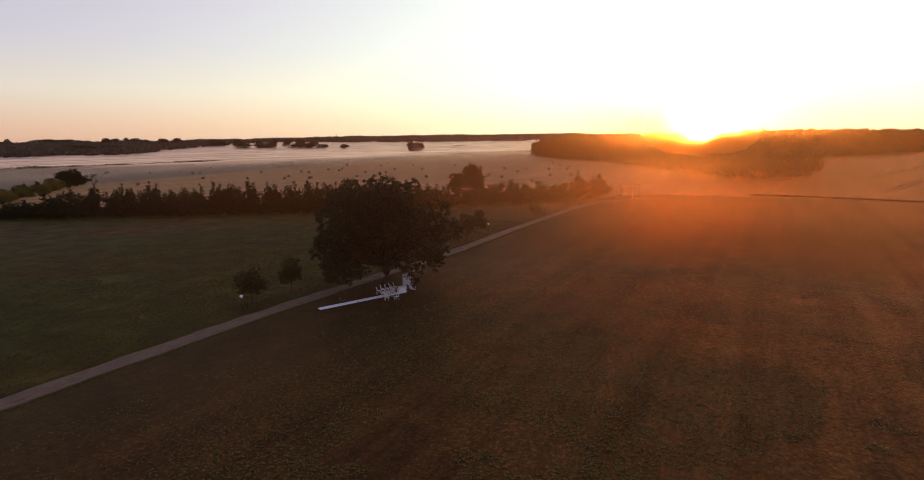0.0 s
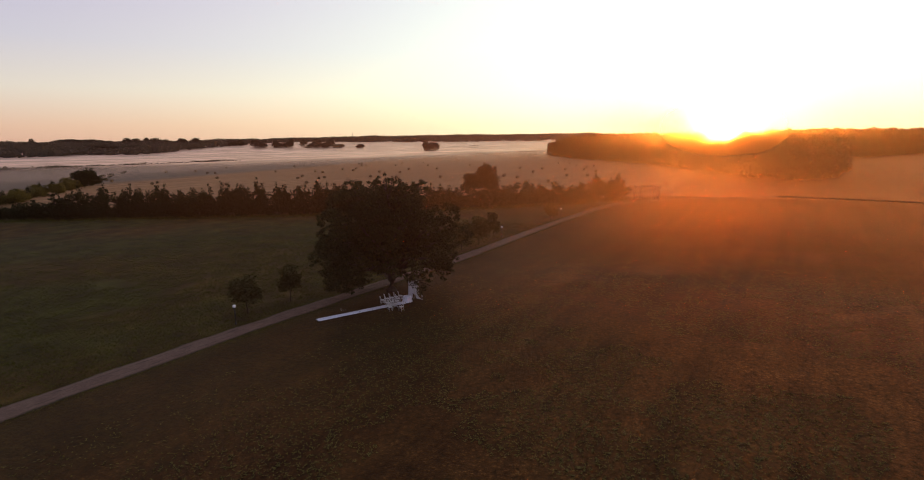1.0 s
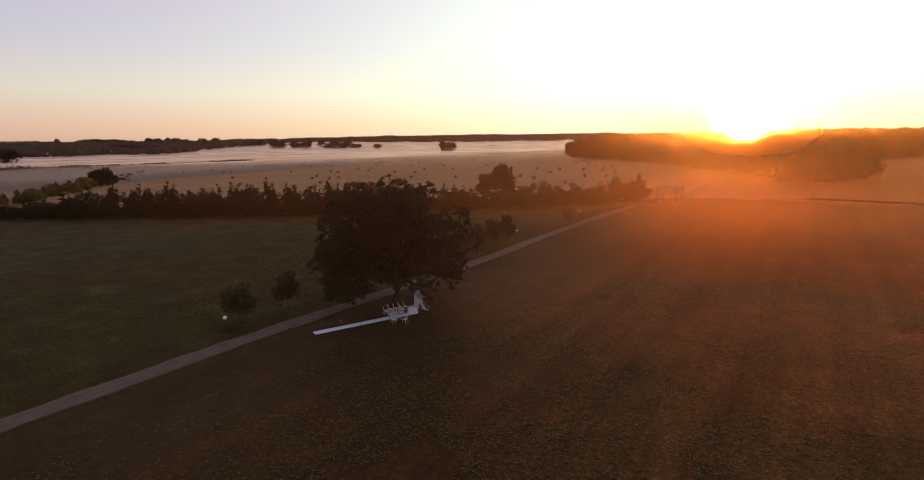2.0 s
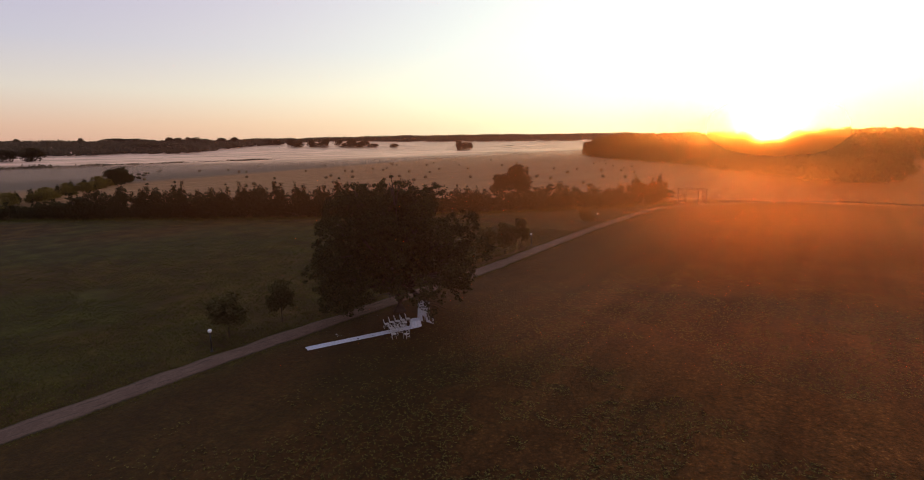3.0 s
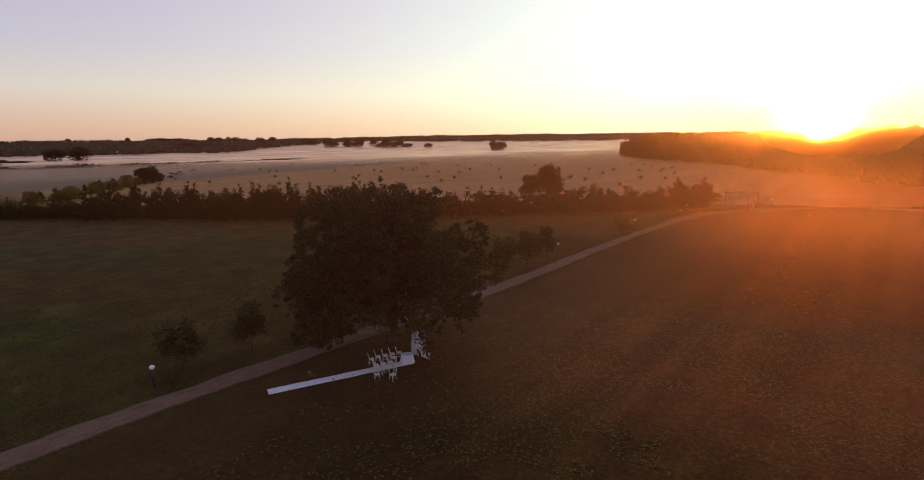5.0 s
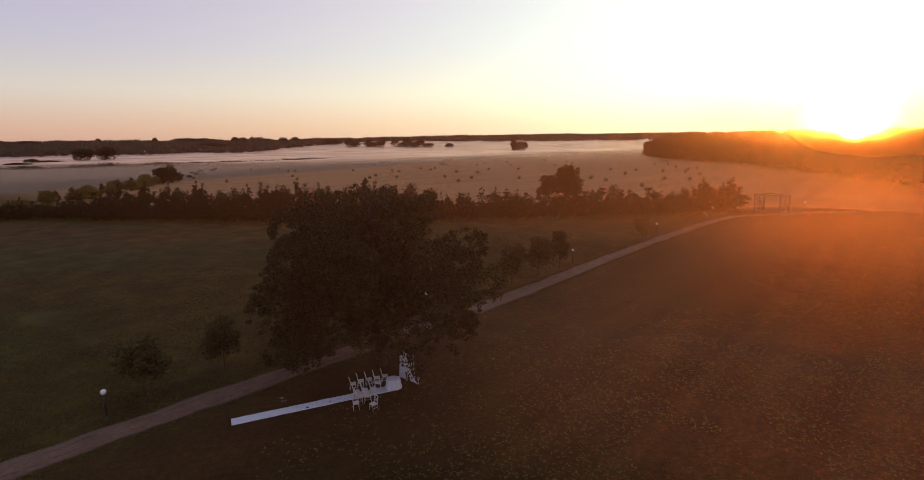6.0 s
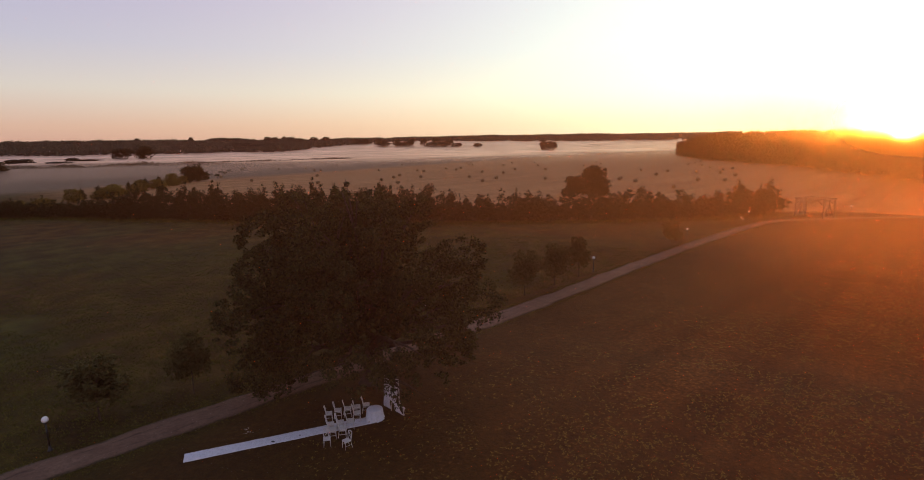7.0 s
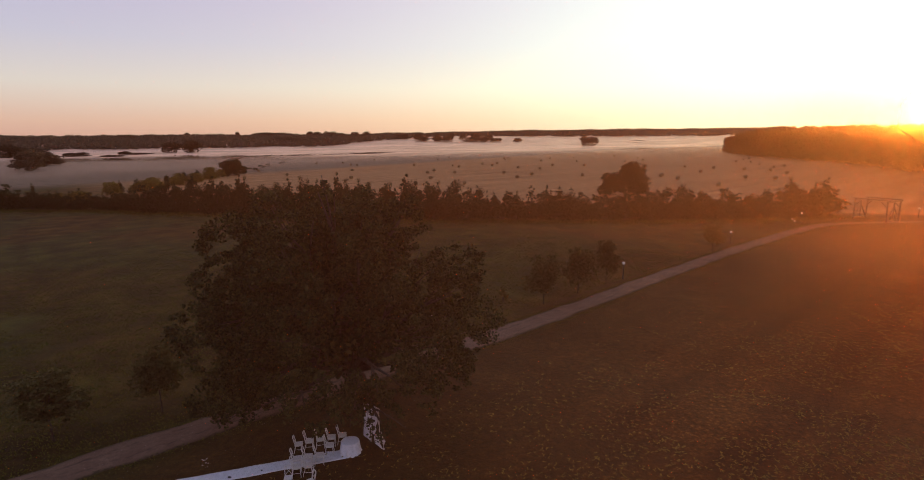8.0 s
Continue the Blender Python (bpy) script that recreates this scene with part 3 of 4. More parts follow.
def build_hedge():
    rng = np.random.default_rng(5)
    # height, width, clumps, leaves a clump, crown's start, upright plumes
    kinds = ((8.6, 6.0, 230, 13, 0.1, 3), (9.0, 5.0, 210, 13, 0.2, 2), (4.3, 5.8, 130, 11, 0.05, 0), (8.6, 6.8, 240, 13, 0.1, 4), (8.6, 4.0, 160, 12, 0.3, 1), (4.0, 4.8, 120, 11, 0.05, 2), (8.6, 7.0, 240, 13, 0.1, 0))
    first = {}

    def grow(kind, x, y, hh, wide):
        h, w, clumps, per, stem, leaders = kinds[kind]
        s = hh / h
        m = place(x, y, float(rng.random() * 360), wide * s, s)
        if kind in first:
            copy_thing(first[kind], m)
            return
        low = kind in (2, 5)
        first[kind] = make_tree("shrub" if low else "hedge_tree", "low dense dark shrub in the hedge" if low else "dark leafy tree in the hedge behind the lawn",
                                "shrub" if low else "tree", "trees and shrubs of the hedge", 40 + kind, h, w, SHRUB_LEAF, 0.31, clumps, per + 4, stem, m, 0.11, 1.0, leaders, 1.15)

    for i, p in enumerate(curve_points(HEDGE, 2.6)):
        # a low front row, the trees, and a thinner row behind them
        x, y = p.x + 1.9 + rng.normal() * 0.5, p.y - 2.4 + rng.normal() * 0.5
        grow(int(rng.choice([2, 5])), x, y, min(hedge_height(x), 3.6 + 2.0 * rng.random()), 0.95 + 0.3 * rng.random())
        x, y = p.x + rng.normal() * 0.5, p.y + rng.normal() * 0.5
        hh = hedge_height(x) * (0.92 + 0.2 * rng.random())
        if p.x > -104:
            # rounded single trees with a little air between them
            if i % 2 == 0:
                grow(int(rng.choice([6, 6, 0])), x, y, hh * 1.04, 0.85 + 0.25 * rng.random())
            else:
                grow(int(rng.choice([2, 5])), x, y, min(hh, 5.2) * (0.8 + 0.25 * rng.random()), 1.1)
            continue
        grow(int(rng.choice([2, 5])) if hh < 5.0 else int(rng.choice([0, 1, 3, 4, 6], p=[0.2, 0.08, 0.22, 0.05, 0.45])), x, y, hh, 0.72 + 0.28 * rng.random())
        if i % 2 == 0:
            x, y = p.x - 3.0 + rng.normal() * 0.8, p.y + 3.6 + rng.normal() * 0.8
            hh = hedge_height(x) * (0.94 + 0.2 * rng.random())
            grow(int(rng.choice([2, 5])) if hh < 5.0 else int(rng.choice([0, 3, 6, 6])), x, y, hh, 0.8 + 0.25 * rng.random())
    # thin saplings that stand clear above the low stretch of the hedge
    thin = None
    for x, y, h in ((-102.5, 141.5, 7.6), (-99.6, 143.6, 8.6), (-97.2, 145.5, 8.2), (-94.9, 147.0, 8.0), (-113.6, 134.0, 8.4)):
        m = place(x, y, 77 * h, h / 8.4)
        if thin is None:
            thin = make_tree("slim_tree", "slim tree with a loose thin crown behind the hedge", "tree", "slim trees behind the hedge", 58, 8.4, 3.2, SHRUB_LEAF, 0.32, 75, 10, 1.6, m, 0.07, 1.0, 2, 1.5)
        else:
            copy_thing(thin, m)
    # the tall round willow behind the belt, and the golden shrubs of the row that runs out to the meadow
    willow = make_tree("willow_tree", "tall rounded willow rising above the hedge", "tree", "willows behind the hedge", 71, 11.2, 10.6, SHRUB_LEAF, 0.42, 520, 24, 0.1, place(-112.5, 203), 0.25)
    copy_thing(willow, place(-118.5, 199, 140, 0.8, 0.68))
    make_tree("conifer_tree", "small dark conifer at the hedge's end", "tree", "", 72, 8.0, 4.4, SHRUB_LEAF, 0.36, 170, 22, 0.4, place(-56.5, 196), 0.1, 1.3, 1)
    gold = None
    for i in range(30):
        t = i / 29
        x, y = -250 - 80 * t + rng.normal() * 3.0, 78 + 65 * t + rng.normal() * 4
        s = (0.5 + 0.75 * rng.random()) * (1.0 - 0.1 * t)
        if i % 3 == 1:
            grow((0, 6, 3)[i // 3 % 3], x, y, 6.2 + 2.6 * rng.random(), 0.85 + 0.2 * rng.random())
            continue
        m = place(x, y, float(rng.random() * 360), s, s * (0.85 + 0.3 * rng.random()))
        if gold is None:
            gold = make_tree("golden_shrub", "yellowish leafy shrub at the meadow's edge", "shrub", "shrub row in the meadow", 81, 6.6, 7.4, WILLOW_LEAF, 0.42, 210, 14, 0.1, m, 0.1, 1.0, 0, 1.2)
        else:
            copy_thing(gold, m)
    copy_thing(gold, place(-208.5, 63.5, 200, 1.05))
    copy_thing(gold, place(-226, 60, 20, 0.75))
    make_tree("round_bush", "dense round dark bush standing in the mown meadow", "shrub", "", 83, 9.6, 14.5, SHRUB_LEAF, 0.6, 460, 24, 0.2, place(-340, 152), 0.2)
    low = None
    for i in range(12):
        t = i / 11
        m = place(-356 - 140 * t + rng.normal() * 3, 160 + 88 * t + rng.normal() * 3, float(rng.random() * 360), 0.6 + 0.4 * rng.random())
        if low is None:
            low = make_tree("low_shrub", "low bushy shrub between meadow and hay field", "shrub", "low shrubs between the fields", 84, 3.2, 6.5, SHRUB_LEAF, 0.5, 110, 12, 0.05, m)
        else:
            copy_thing(low, m)


build_hedge()


def build_young_trees():
    spots = [(-54.6, 88.9, 5.8, 4.0), (-54.6, 95.3, 6.0, 3.6), (-54.6, 101.2, 6.2, 2.5), (-54.3, 131, 5.0, 3.2), (-57.1, 44.2, 5.0, 3.6), (-56.6, 50.3, 5.2, 2.8)]
    base = None
    for i, (x, y, h, w) in enumerate(spots):
        m = pose(x, y, 0, 0, 0, 61 * i) @ Matrix.Diagonal((w / 3.6, w / 3.6, h / 6.0, 1))
        if base is None:
            base = make_tree("young_tree", "young round-crowned tree with a thin trunk beside the drive", "tree", "young trees along the drive", 91, 6.0, 3.6, YOUNG_LEAF, 0.2, 260, 30, 1.7, m, 0.06, 1.6, 0, 1.25)
        else:
            copy_thing(base, m)
    make_tree("sapling", "thin sapling with sparse leaves beside the drive", "tree", "", 95, 3.6, 1.5, YOUNG_LEAF, 0.17, 50, 18, 0.8, place(-54.7, 82.4), 0.03)


build_young_trees()

# ---- woods ----
EDGE = [(-300, 735), (-281, 688), (-225, 600), (-155, 517), (-118, 480), (-82, 415), (-42, 345), (-8, 296), (8, 312), (14, 420), (18, 540), (40, 610), (140, 795), (300, 1050), (520, 1400)]


def wood_height(p):
    """Tall at the western end, a little lower at the near corner, taller again behind."""
    return 18.8 + 1.8 * math.exp(-((p.y - 480) / 90) ** 2) * (p.x < -40) - 3.0 * ease(p.y, 560, 720) * (p.x < -150) + 7.2 * ease(p.y, 300, 620) + 3.0 * ease(p.x, -80, -20) * (1 - ease(p.y, 300, 620)) + (1.9 - 1.2 * ease(p.x, 5, 60)) * noise.noise((p.x / 42, p.y / 42, 2))


def build_wood():
    rng = np.random.default_rng(21)
    first = []
    line = curve_points(EDGE, 6.5)
    inner = []
    k = 0
    for i, p in enumerate(line):
        way = (line[min(i + 1, len(line) - 1)] - line[max(i - 1, 0)]).normalized()
        into = Vector((-way.y, way.x, 0))
        h = (wood_height(p) + rng.normal() * 0.9) * (0.8, 0.95, 0.78, 0.9, 1.0)[min(i, 4)]
        x, y = p.x + rng.normal() * 1.5 - (9, 3, 1)[min(i, 2)] * (i < 3), p.y + rng.normal() * 1.5
        m = place(x, y, float(rng.random() * 360), h / 22 * (0.65 + 0.4 * rng.random()), h / 22)
        if i < 190:
            if len(first) < 3:
                first.append(make_tree("forest_tree", "tall dark leafy tree at the forest's edge", "tree", "trees at the forest edge", 60 + len(first), 22, 11.5, FOREST_LEAF, 1.15, 190, 13, (0.3, 0.8, 4.5)[len(first)], m, 0.3, 1.1))
            else:
                copy_thing(first[2 if i < 9 else int(rng.integers(3))], m)
        else:
            inner.append((x, y, h))
        for row in range(1, 5 if i > 7 else 1):
            q = p + into * (row * 9.0 + rng.normal() * 2)
            inner.append((q.x + rng.normal() * 2, q.y + rng.normal() * 2, wood_height(p) - 0.8 + rng.normal() * 1.0))
    pts, spread = [], []
    for x, y, h in inner:
        n = 9
        a = rng.random(n) * 6.283
        r = 4.4 * rng.random(n) ** 0.5
        z = h * (0.62 + 0.36 * rng.random(n)) - r * 0.4
        pts += list(zip(x + r * np.cos(a), y + r * np.sin(a), z))
        pts.append((x + rng.normal(), y, h * 0.95))
        pts += [(x, y, h * 0.14), (x + 2, y - 2, h * 0.3), (x - 2, y + 2, h * 0.42)]
    pts = np.array(pts)
    deep = pts[::2].copy()
    deep[:, 2] = deep[:, 2] * 0.86 - 1.2
    lv = np.concatenate([far_leaves(rng, pts, 2.3, 20, 1.7), far_leaves(rng, deep, 2.6, 6, 4.8)])
    wood = new("forest", quads("forest", lv, FOREST_LEAF))
    tagged(wood, "dark leafy forest standing before the rising sun", "forest", kind="stuff")


build_wood()


def build_far_woods():
    rng = np.random.default_rng(31)
    pts = []
    n = 30000
    az = np.radians(rng.uniform(9, 112, n))          # left of +y
    depth = rng.random(n)
    for a, d in zip(az, depth):
        west = ease(math.degrees(a), 47, 64)
        r = (2200 - 730 * west) + d * 950 + 60 * noise.noise((a * 14, 0, 3))
        x, y = -20 - r * math.sin(a), 40 + r * math.cos(a)
        bumpy = 1 + 0.2 * noise.noise((a * 60, d * 3, 0)) + 0.4 * noise.noise((a * 17, d * 2, 5))
        pts.append((x, y, height(x, y) + 15 * bumpy * (0.25 + 0.75 * rng.random())))
    pts = np.array(pts)
    low = pts[::4].copy()
    low[:, 2] -= 7.0
    foot = pts[1::3].copy()
    foot[:, 2] = [height(x, y) + 3.0 for x, y in foot[:, :2]]
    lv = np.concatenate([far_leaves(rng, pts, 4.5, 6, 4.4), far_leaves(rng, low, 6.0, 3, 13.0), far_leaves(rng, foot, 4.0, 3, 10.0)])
    far = new("far_woods", quads("far_woods", lv, HAZED_FAR_LEAF))
    tagged(far, "dark band of woods on the low far hills", "woods", kind="stuff")
    clumps = []

    def stand(kind, x, y, h, w):
        m = place(x, y, float(rng.random() * 360), w / 24, h / 24)
        while len(clumps) < 3:
            i = len(clumps)
            clumps.append(make_tree("meadow_tree", "broad tree standing alone in the mist", "tree", "trees in the misty meadow", 66 + i, 24, 24, (FOREST_LEAF, REED_LEAF, FOREST_LEAF)[i], 1.3,
                                    300, 14, 0.25, place((-735, -511, -983)[i], (1062, 69, 75)[i], 20, (1.33, 1.0, 1.5)[i], (1.0, 0.66, 0.83)[i]), 0.4, 1.0, 0, 1.2))
        copy_thing(clumps[kind], m)

    for kind, x, y, h, w in ((0, -752, 1056, 28, 15), (0, -1090, 302, 22, 27), (0, -1068, 330, 25, 30), (1, -603, 86, 20, 27), (2, -1010, 98, 18, 34), (2, -961, 140, 9.2, 16), (2, -980, 157, 9.4, 16),
                             (2, -889, 179, 5.2, 26), (2, -1041, 221, 8.6, 16), (2, -1012, 234, 5.6, 27), (2, -1040, 245, 5.0, 24), (2, -1730, 422, 18, 38), (2, -1891, 376, 22, 60),
                             (0, -1563, 1119, 12, 22), (2, -1395, 760, 9, 26), (2, -1500, 700, 24, 60), (2, -1480, 760, 20, 50)):
        stand(kind, x, y, h, w)
    # single tall trees and a wooded knoll that stand out above the far woods
    for az, top, w in ((70.2, 61, 14), (61.9, 62, 14), (68.0, 57, 60), (67.2, 58, 66), (66.4, 57, 60), (74.5, 59, 16)):
        x, y = -9 - 2050 * math.sin(radians(az)), 22 + 2050 * math.cos(radians(az))
        stand(2, x, y, top - height(x, y), w)
    for a, h, w in ((52.5, 19, 44), (50.8, 17, 36), (49.9, 20, 30), (47.2, 17, 46), (46.1, 20, 34), (44.8, 15, 30), (42.6, 15, 26)):
        stand(0, -20 - 1750 * math.sin(radians(a)), 40 + 1750 * math.cos(radians(a)), h, w)
    # rows of trees far across the meadow
    for x0, y0, x1, y1, n in ((-1570, 1090, -1330, 1370, 8), (-1800, 900, -1600, 1060, 6)):
        for i in range(n):
            t = (i + 0.6 * rng.random()) / n
            x, y = x0 + (x1 - x0) * t, y0 + (y1 - y0) * t
            copy_thing(clumps[0], place(x, y, float(rng.random() * 360), 0.75 + 0.5 * rng.random(), 0.8 + 0.3 * rng.random()))


build_far_woods()

# ---- mist over the meadow ----


def mist_material(name, thick, glow, scale, stretch_by):
    m = Mat(name)
    p = m.position()
    wisps = m.noise(m.stretch(p, scale, scale * stretch_by, 1, radians(-35)), 1.0, 6, 0.6)
    edge = m.node("ShaderNodeAttribute")
    edge.attribute_name = "mist_amount"
    streaks = m.noise(m.stretch(p, scale * 3.2, scale * 1.2, 1, radians(-20)), 1.0, 5, 0.65)
    body = m.math("ADD", 0.46, m.math("ADD", m.math("MULTIPLY", m.smooth(wisps, 0.25, 0.66), 0.24), m.math("MULTIPLY", m.smooth(streaks, 0.40, 0.58), 0.30)))
    amount = m.math("MULTIPLY", m.math("MULTIPLY", body, thick), edge.outputs["Fac"])
    dif = m.node("ShaderNodeBsdfDiffuse")
    dif.inputs[0].default_value = (0.86, 0.86, 0.88, 1)
    gl = m.node("ShaderNodeBsdfGlossy")
    gl.inputs["Color"].default_value = (1.0, 0.69, 0.50, 1)
    gl.inputs["Roughness"].default_value = 0.34
    body = m.node("ShaderNodeMixShader", Fac=glow)
    m.link(dif.outputs[0], body.inputs[1])
    m.link(gl.outputs[0], body.inputs[2])
    clear = m.node("ShaderNodeBsdfTransparent")
    mx = m.node("ShaderNodeMixShader")
    m.link(amount, mx.inputs[0])
    m.link(clear.outputs[0], mx.inputs[1])
    m.link(body.outputs[0], mx.inputs[2])
    m.link(mx.outputs[0], m.out.inputs[0])
    return m.m


def sheet(name, xs, ys, zf, df, material, label):
    verts = [(x, y, zf(x, y)) for y in ys for x in xs]
    w = len(xs)
    faces = [(j * w + i, j * w + i + 1, (j + 1) * w + i + 1, (j + 1) * w + i) for j in range(len(ys) - 1) for i in range(w - 1)]
    dens = [df(v[0], v[1]) for v in verts]
    me = mesh(name, verts, [f for f in faces if max(dens[k] for k in f) > 0.005], material, True)
    att = me.attributes.new("mist_amount", "FLOAT", "POINT")
    att.data.foreach_set("value", dens)
    ob = new(name, me)
    ob.visible_shadow = False
    return tagged(ob, label, "mist", kind="stuff")


MIST = mist_material("ground_mist", 0.86, 1.0, 0.004, 0.25)
THIN = mist_material("thin_mist", 0.56, 1.0, 0.004, 0.55)


def mist_density(x, y):
    """Dense over the wet meadow in the north-west, thinning out over the hay."""
    line = np.interp(y, [150, 240, 325, 400, 560, 1000, 2500], [-850, -740, -620, -550, -520, -440, -100])
    a = ease(line - x, -190, 150)
    return a * (1 - ease(math.hypot(x + 20, y - 40), 2300, 2700)) * ease(y, -300, 0)


def thin_density(x, y):
    r = math.hypot(x + 20, y - 40)
    left = ease(-(x + 0.25 * y), 290, 420) * 0.37
    hay = 0.4 * ease(r, 330, 800)
    return max(left, hay * ease(-x, -20, 160)) * ease(r, 250, 420) * (1 - ease(r, 1500, 1900))


sheet("mist_bank", list(np.linspace(-2700, 200, 59)), list(np.linspace(-300, 2600, 59)), lambda x, y: max(2.0, height(x, y) + 2.0), mist_density, MIST, "white morning mist lying over the wet meadow")
sheet("thin_mist", list(np.linspace(-1700, 500, 56)), list(np.linspace(-100, 1900, 51)), lambda x, y: height(x, y) + 1.6, thin_density, THIN, "thin morning mist over the mown fields")

# ---- tinted sheets for sun glare and haze before the wood ----


def glare_haze_material(name, rough, colour, spread):
    """A tinted sheet that scatters the light behind it, added for sun glare and haze."""
    m = Mat(name)
    edge = m.node("ShaderNodeAttribute")
    edge.attribute_name = "mist_amount"
    wisps = m.noise(m.stretch(m.position(), 0.02, 0.02, 0.05), 1.0, 4)
    amount = m.math("MULTIPLY", m.math("ADD", m.math("MULTIPLY", wisps, 0.4), 0.8), edge.outputs["Fac"])
    sc = m.node("ShaderNodeBsdfRefraction", Roughness=rough, IOR=1.35)
    sc.inputs[0].default_value = (*colour, 1)
    wide = m.node("ShaderNodeBsdfTranslucent")
    wide.inputs[0].default_value = (*colour, 1)
    veil_mix = m.node("ShaderNodeMixShader", Fac=spread)
    m.link(sc.outputs[0], veil_mix.inputs[1])
    m.link(wide.outputs[0], veil_mix.inputs[2])
    clear = m.node("ShaderNodeBsdfTransparent")
    mx = m.node("ShaderNodeMixShader")
    m.link(amount, mx.inputs[0])
    m.link(clear.outputs[0], mx.inputs[1])
    m.link(veil_mix.outputs[0], mx.inputs[2])
    m.link(mx.outputs[0], m.out.inputs[0])
    return m.m


# the low sun's glare is put into these colours; FAR_HAZE is distance haze
WARM_GLARE = glare_haze_material("forward_glare_veil", 0.8, (1.0, 0.38, 0.11), 0.0)
VEIL_GLARE = glare_haze_material("soft_glare_veil", 0.8, (1.0, 0.31, 0.09), 1.0)
FAR_HAZE = glare_haze_material("distant_haze", 0.8, (1.0, 0.62, 0.50), 1.0)
RED_GLARE = glare_haze_material("red_glare_veil", 0.8, (1.0, 0.30, 0.165), 1.0)
SUN_GLARE = glare_haze_material("yellow_glare_veil", 0.24, (1.0, 0.78, 0.28), 0.2)
GLARE_HAZE = glare_haze_material("bright_glare_veil", 0.42, (1.0, 0.55, 0.14), 0.5)


def glare_haze_curtain(radius, a0, a1, top_z, thick, thin, narrow, wide, material=WARM_GLARE, heart=0.0, tall=1.0):
    """A see-through sheet added for glare and haze, bowed round the field, from a0 to a1 degrees left of +y, thickest
    under the sun.

    heart: the height at which it is thickest, fading up and down alike over so many metres (tall); 0 for a bank that
    lies on the ground."""
    n, k = 91, 19
    angles, zs = np.linspace(a1, a0, n), np.linspace(0.05, top_z, k)
    verts, amount = [], []
    for z in zs:
        for a in angles:
            verts.append((-7 - radius * math.sin(radians(a)), 22 + radius * math.cos(radians(a)), z))
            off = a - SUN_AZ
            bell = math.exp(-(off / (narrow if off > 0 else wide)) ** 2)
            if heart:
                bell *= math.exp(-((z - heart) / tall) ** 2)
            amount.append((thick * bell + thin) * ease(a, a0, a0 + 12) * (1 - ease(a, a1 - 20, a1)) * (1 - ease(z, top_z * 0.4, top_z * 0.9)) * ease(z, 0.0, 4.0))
    faces = [(j * n + i, j * n + i + 1, (j + 1) * n + i + 1, (j + 1) * n + i) for j in range(k - 1) for i in range(n - 1)]
    faces = [f for f in faces if max(amount[v] for v in f) > 0.003]
    me = mesh("glare_haze_sheet", verts, faces, material, True)
    att = me.attributes.new("mist_amount", "FLOAT", "POINT")
    att.data.foreach_set("value", amount)
    ob = new("glare_haze_sheet", me)
    ob.visible_shadow = False
    return tagged(ob, "thin tinted sheet added for the sunrise glare and haze", "haze", kind="stuff")


# first the distant haze, then added sheets that imitate the sun's glare
glare_haze_curtain(1240, 2, 150, 120, 0.06, 0.018, 24, 30, FAR_HAZE)
glare_haze_curtain(230, -50, 60, 90, 0.52, 0.0, 9.5, 12.0, GLARE_HAZE, 24.0, 20.0)
glare_haze_curtain(226, -20, 36, 80, 0.70, 0.0, 7.0, 5.0, SUN_GLARE, 24.0, 11.0)
glare_haze_curtain(190, -60, 60, 38, 0.17, 0.036, 12, 34)
glare_haze_curtain(114, -85, 80, 30, 0.20, 0.038, 24, 50, VEIL_GLARE)
glare_haze_curtain(62, -85, 50, 20, 0.31, 0.026, 20, 58)
# red sheet added to lift the dark tones, as glare would
glare_haze_curtain(38, -100, 110, 64, 0.047, 0.010, 50, 55, RED_GLARE)


# ---- reed bank across the meadow ----


def build_reed_bank():
    rng = np.random.default_rng(41)
    pts = []
    # the long line, and shorter ones that stand out of the mist beyond
    lines = ([(-790, 90), (-715, 154), (-690, 230), (-664, 300), (-658, 400), (-648, 470)], [(-548, 850), (-500, 832), (-455, 815)],
             [(-1010, 1592), (-930, 1530), (-850, 1470)], [(-1090, 1760), (-960, 1640), (-900, 1590)])
    for k, points in enumerate(lines):
        for p in curve_points(points, 3.0):
            lush = max(0.0, 0.75 + 1.3 * noise.noise((p.x / 30, p.y / 30, 8))) * (1.0 if k == 0 else 0.65)
            for _ in range(int(20 * min(lush, 1.0))):
                pts.append((p.x + rng.normal() * 7, p.y + rng.normal() * 4, height(p.x, p.y) + 0.2 + 3.0 * lush * rng.random() * (0.5 + 0.7 * rng.random())))
    bank = new("reed_bank", quads("reed_bank", far_leaves(rng, np.array(pts), 1.5, 10, 1.0), REED_LEAF))
    tagged(bank, "dark line of reeds and bushes across the meadow", "reeds", kind="stuff")


build_reed_bank()

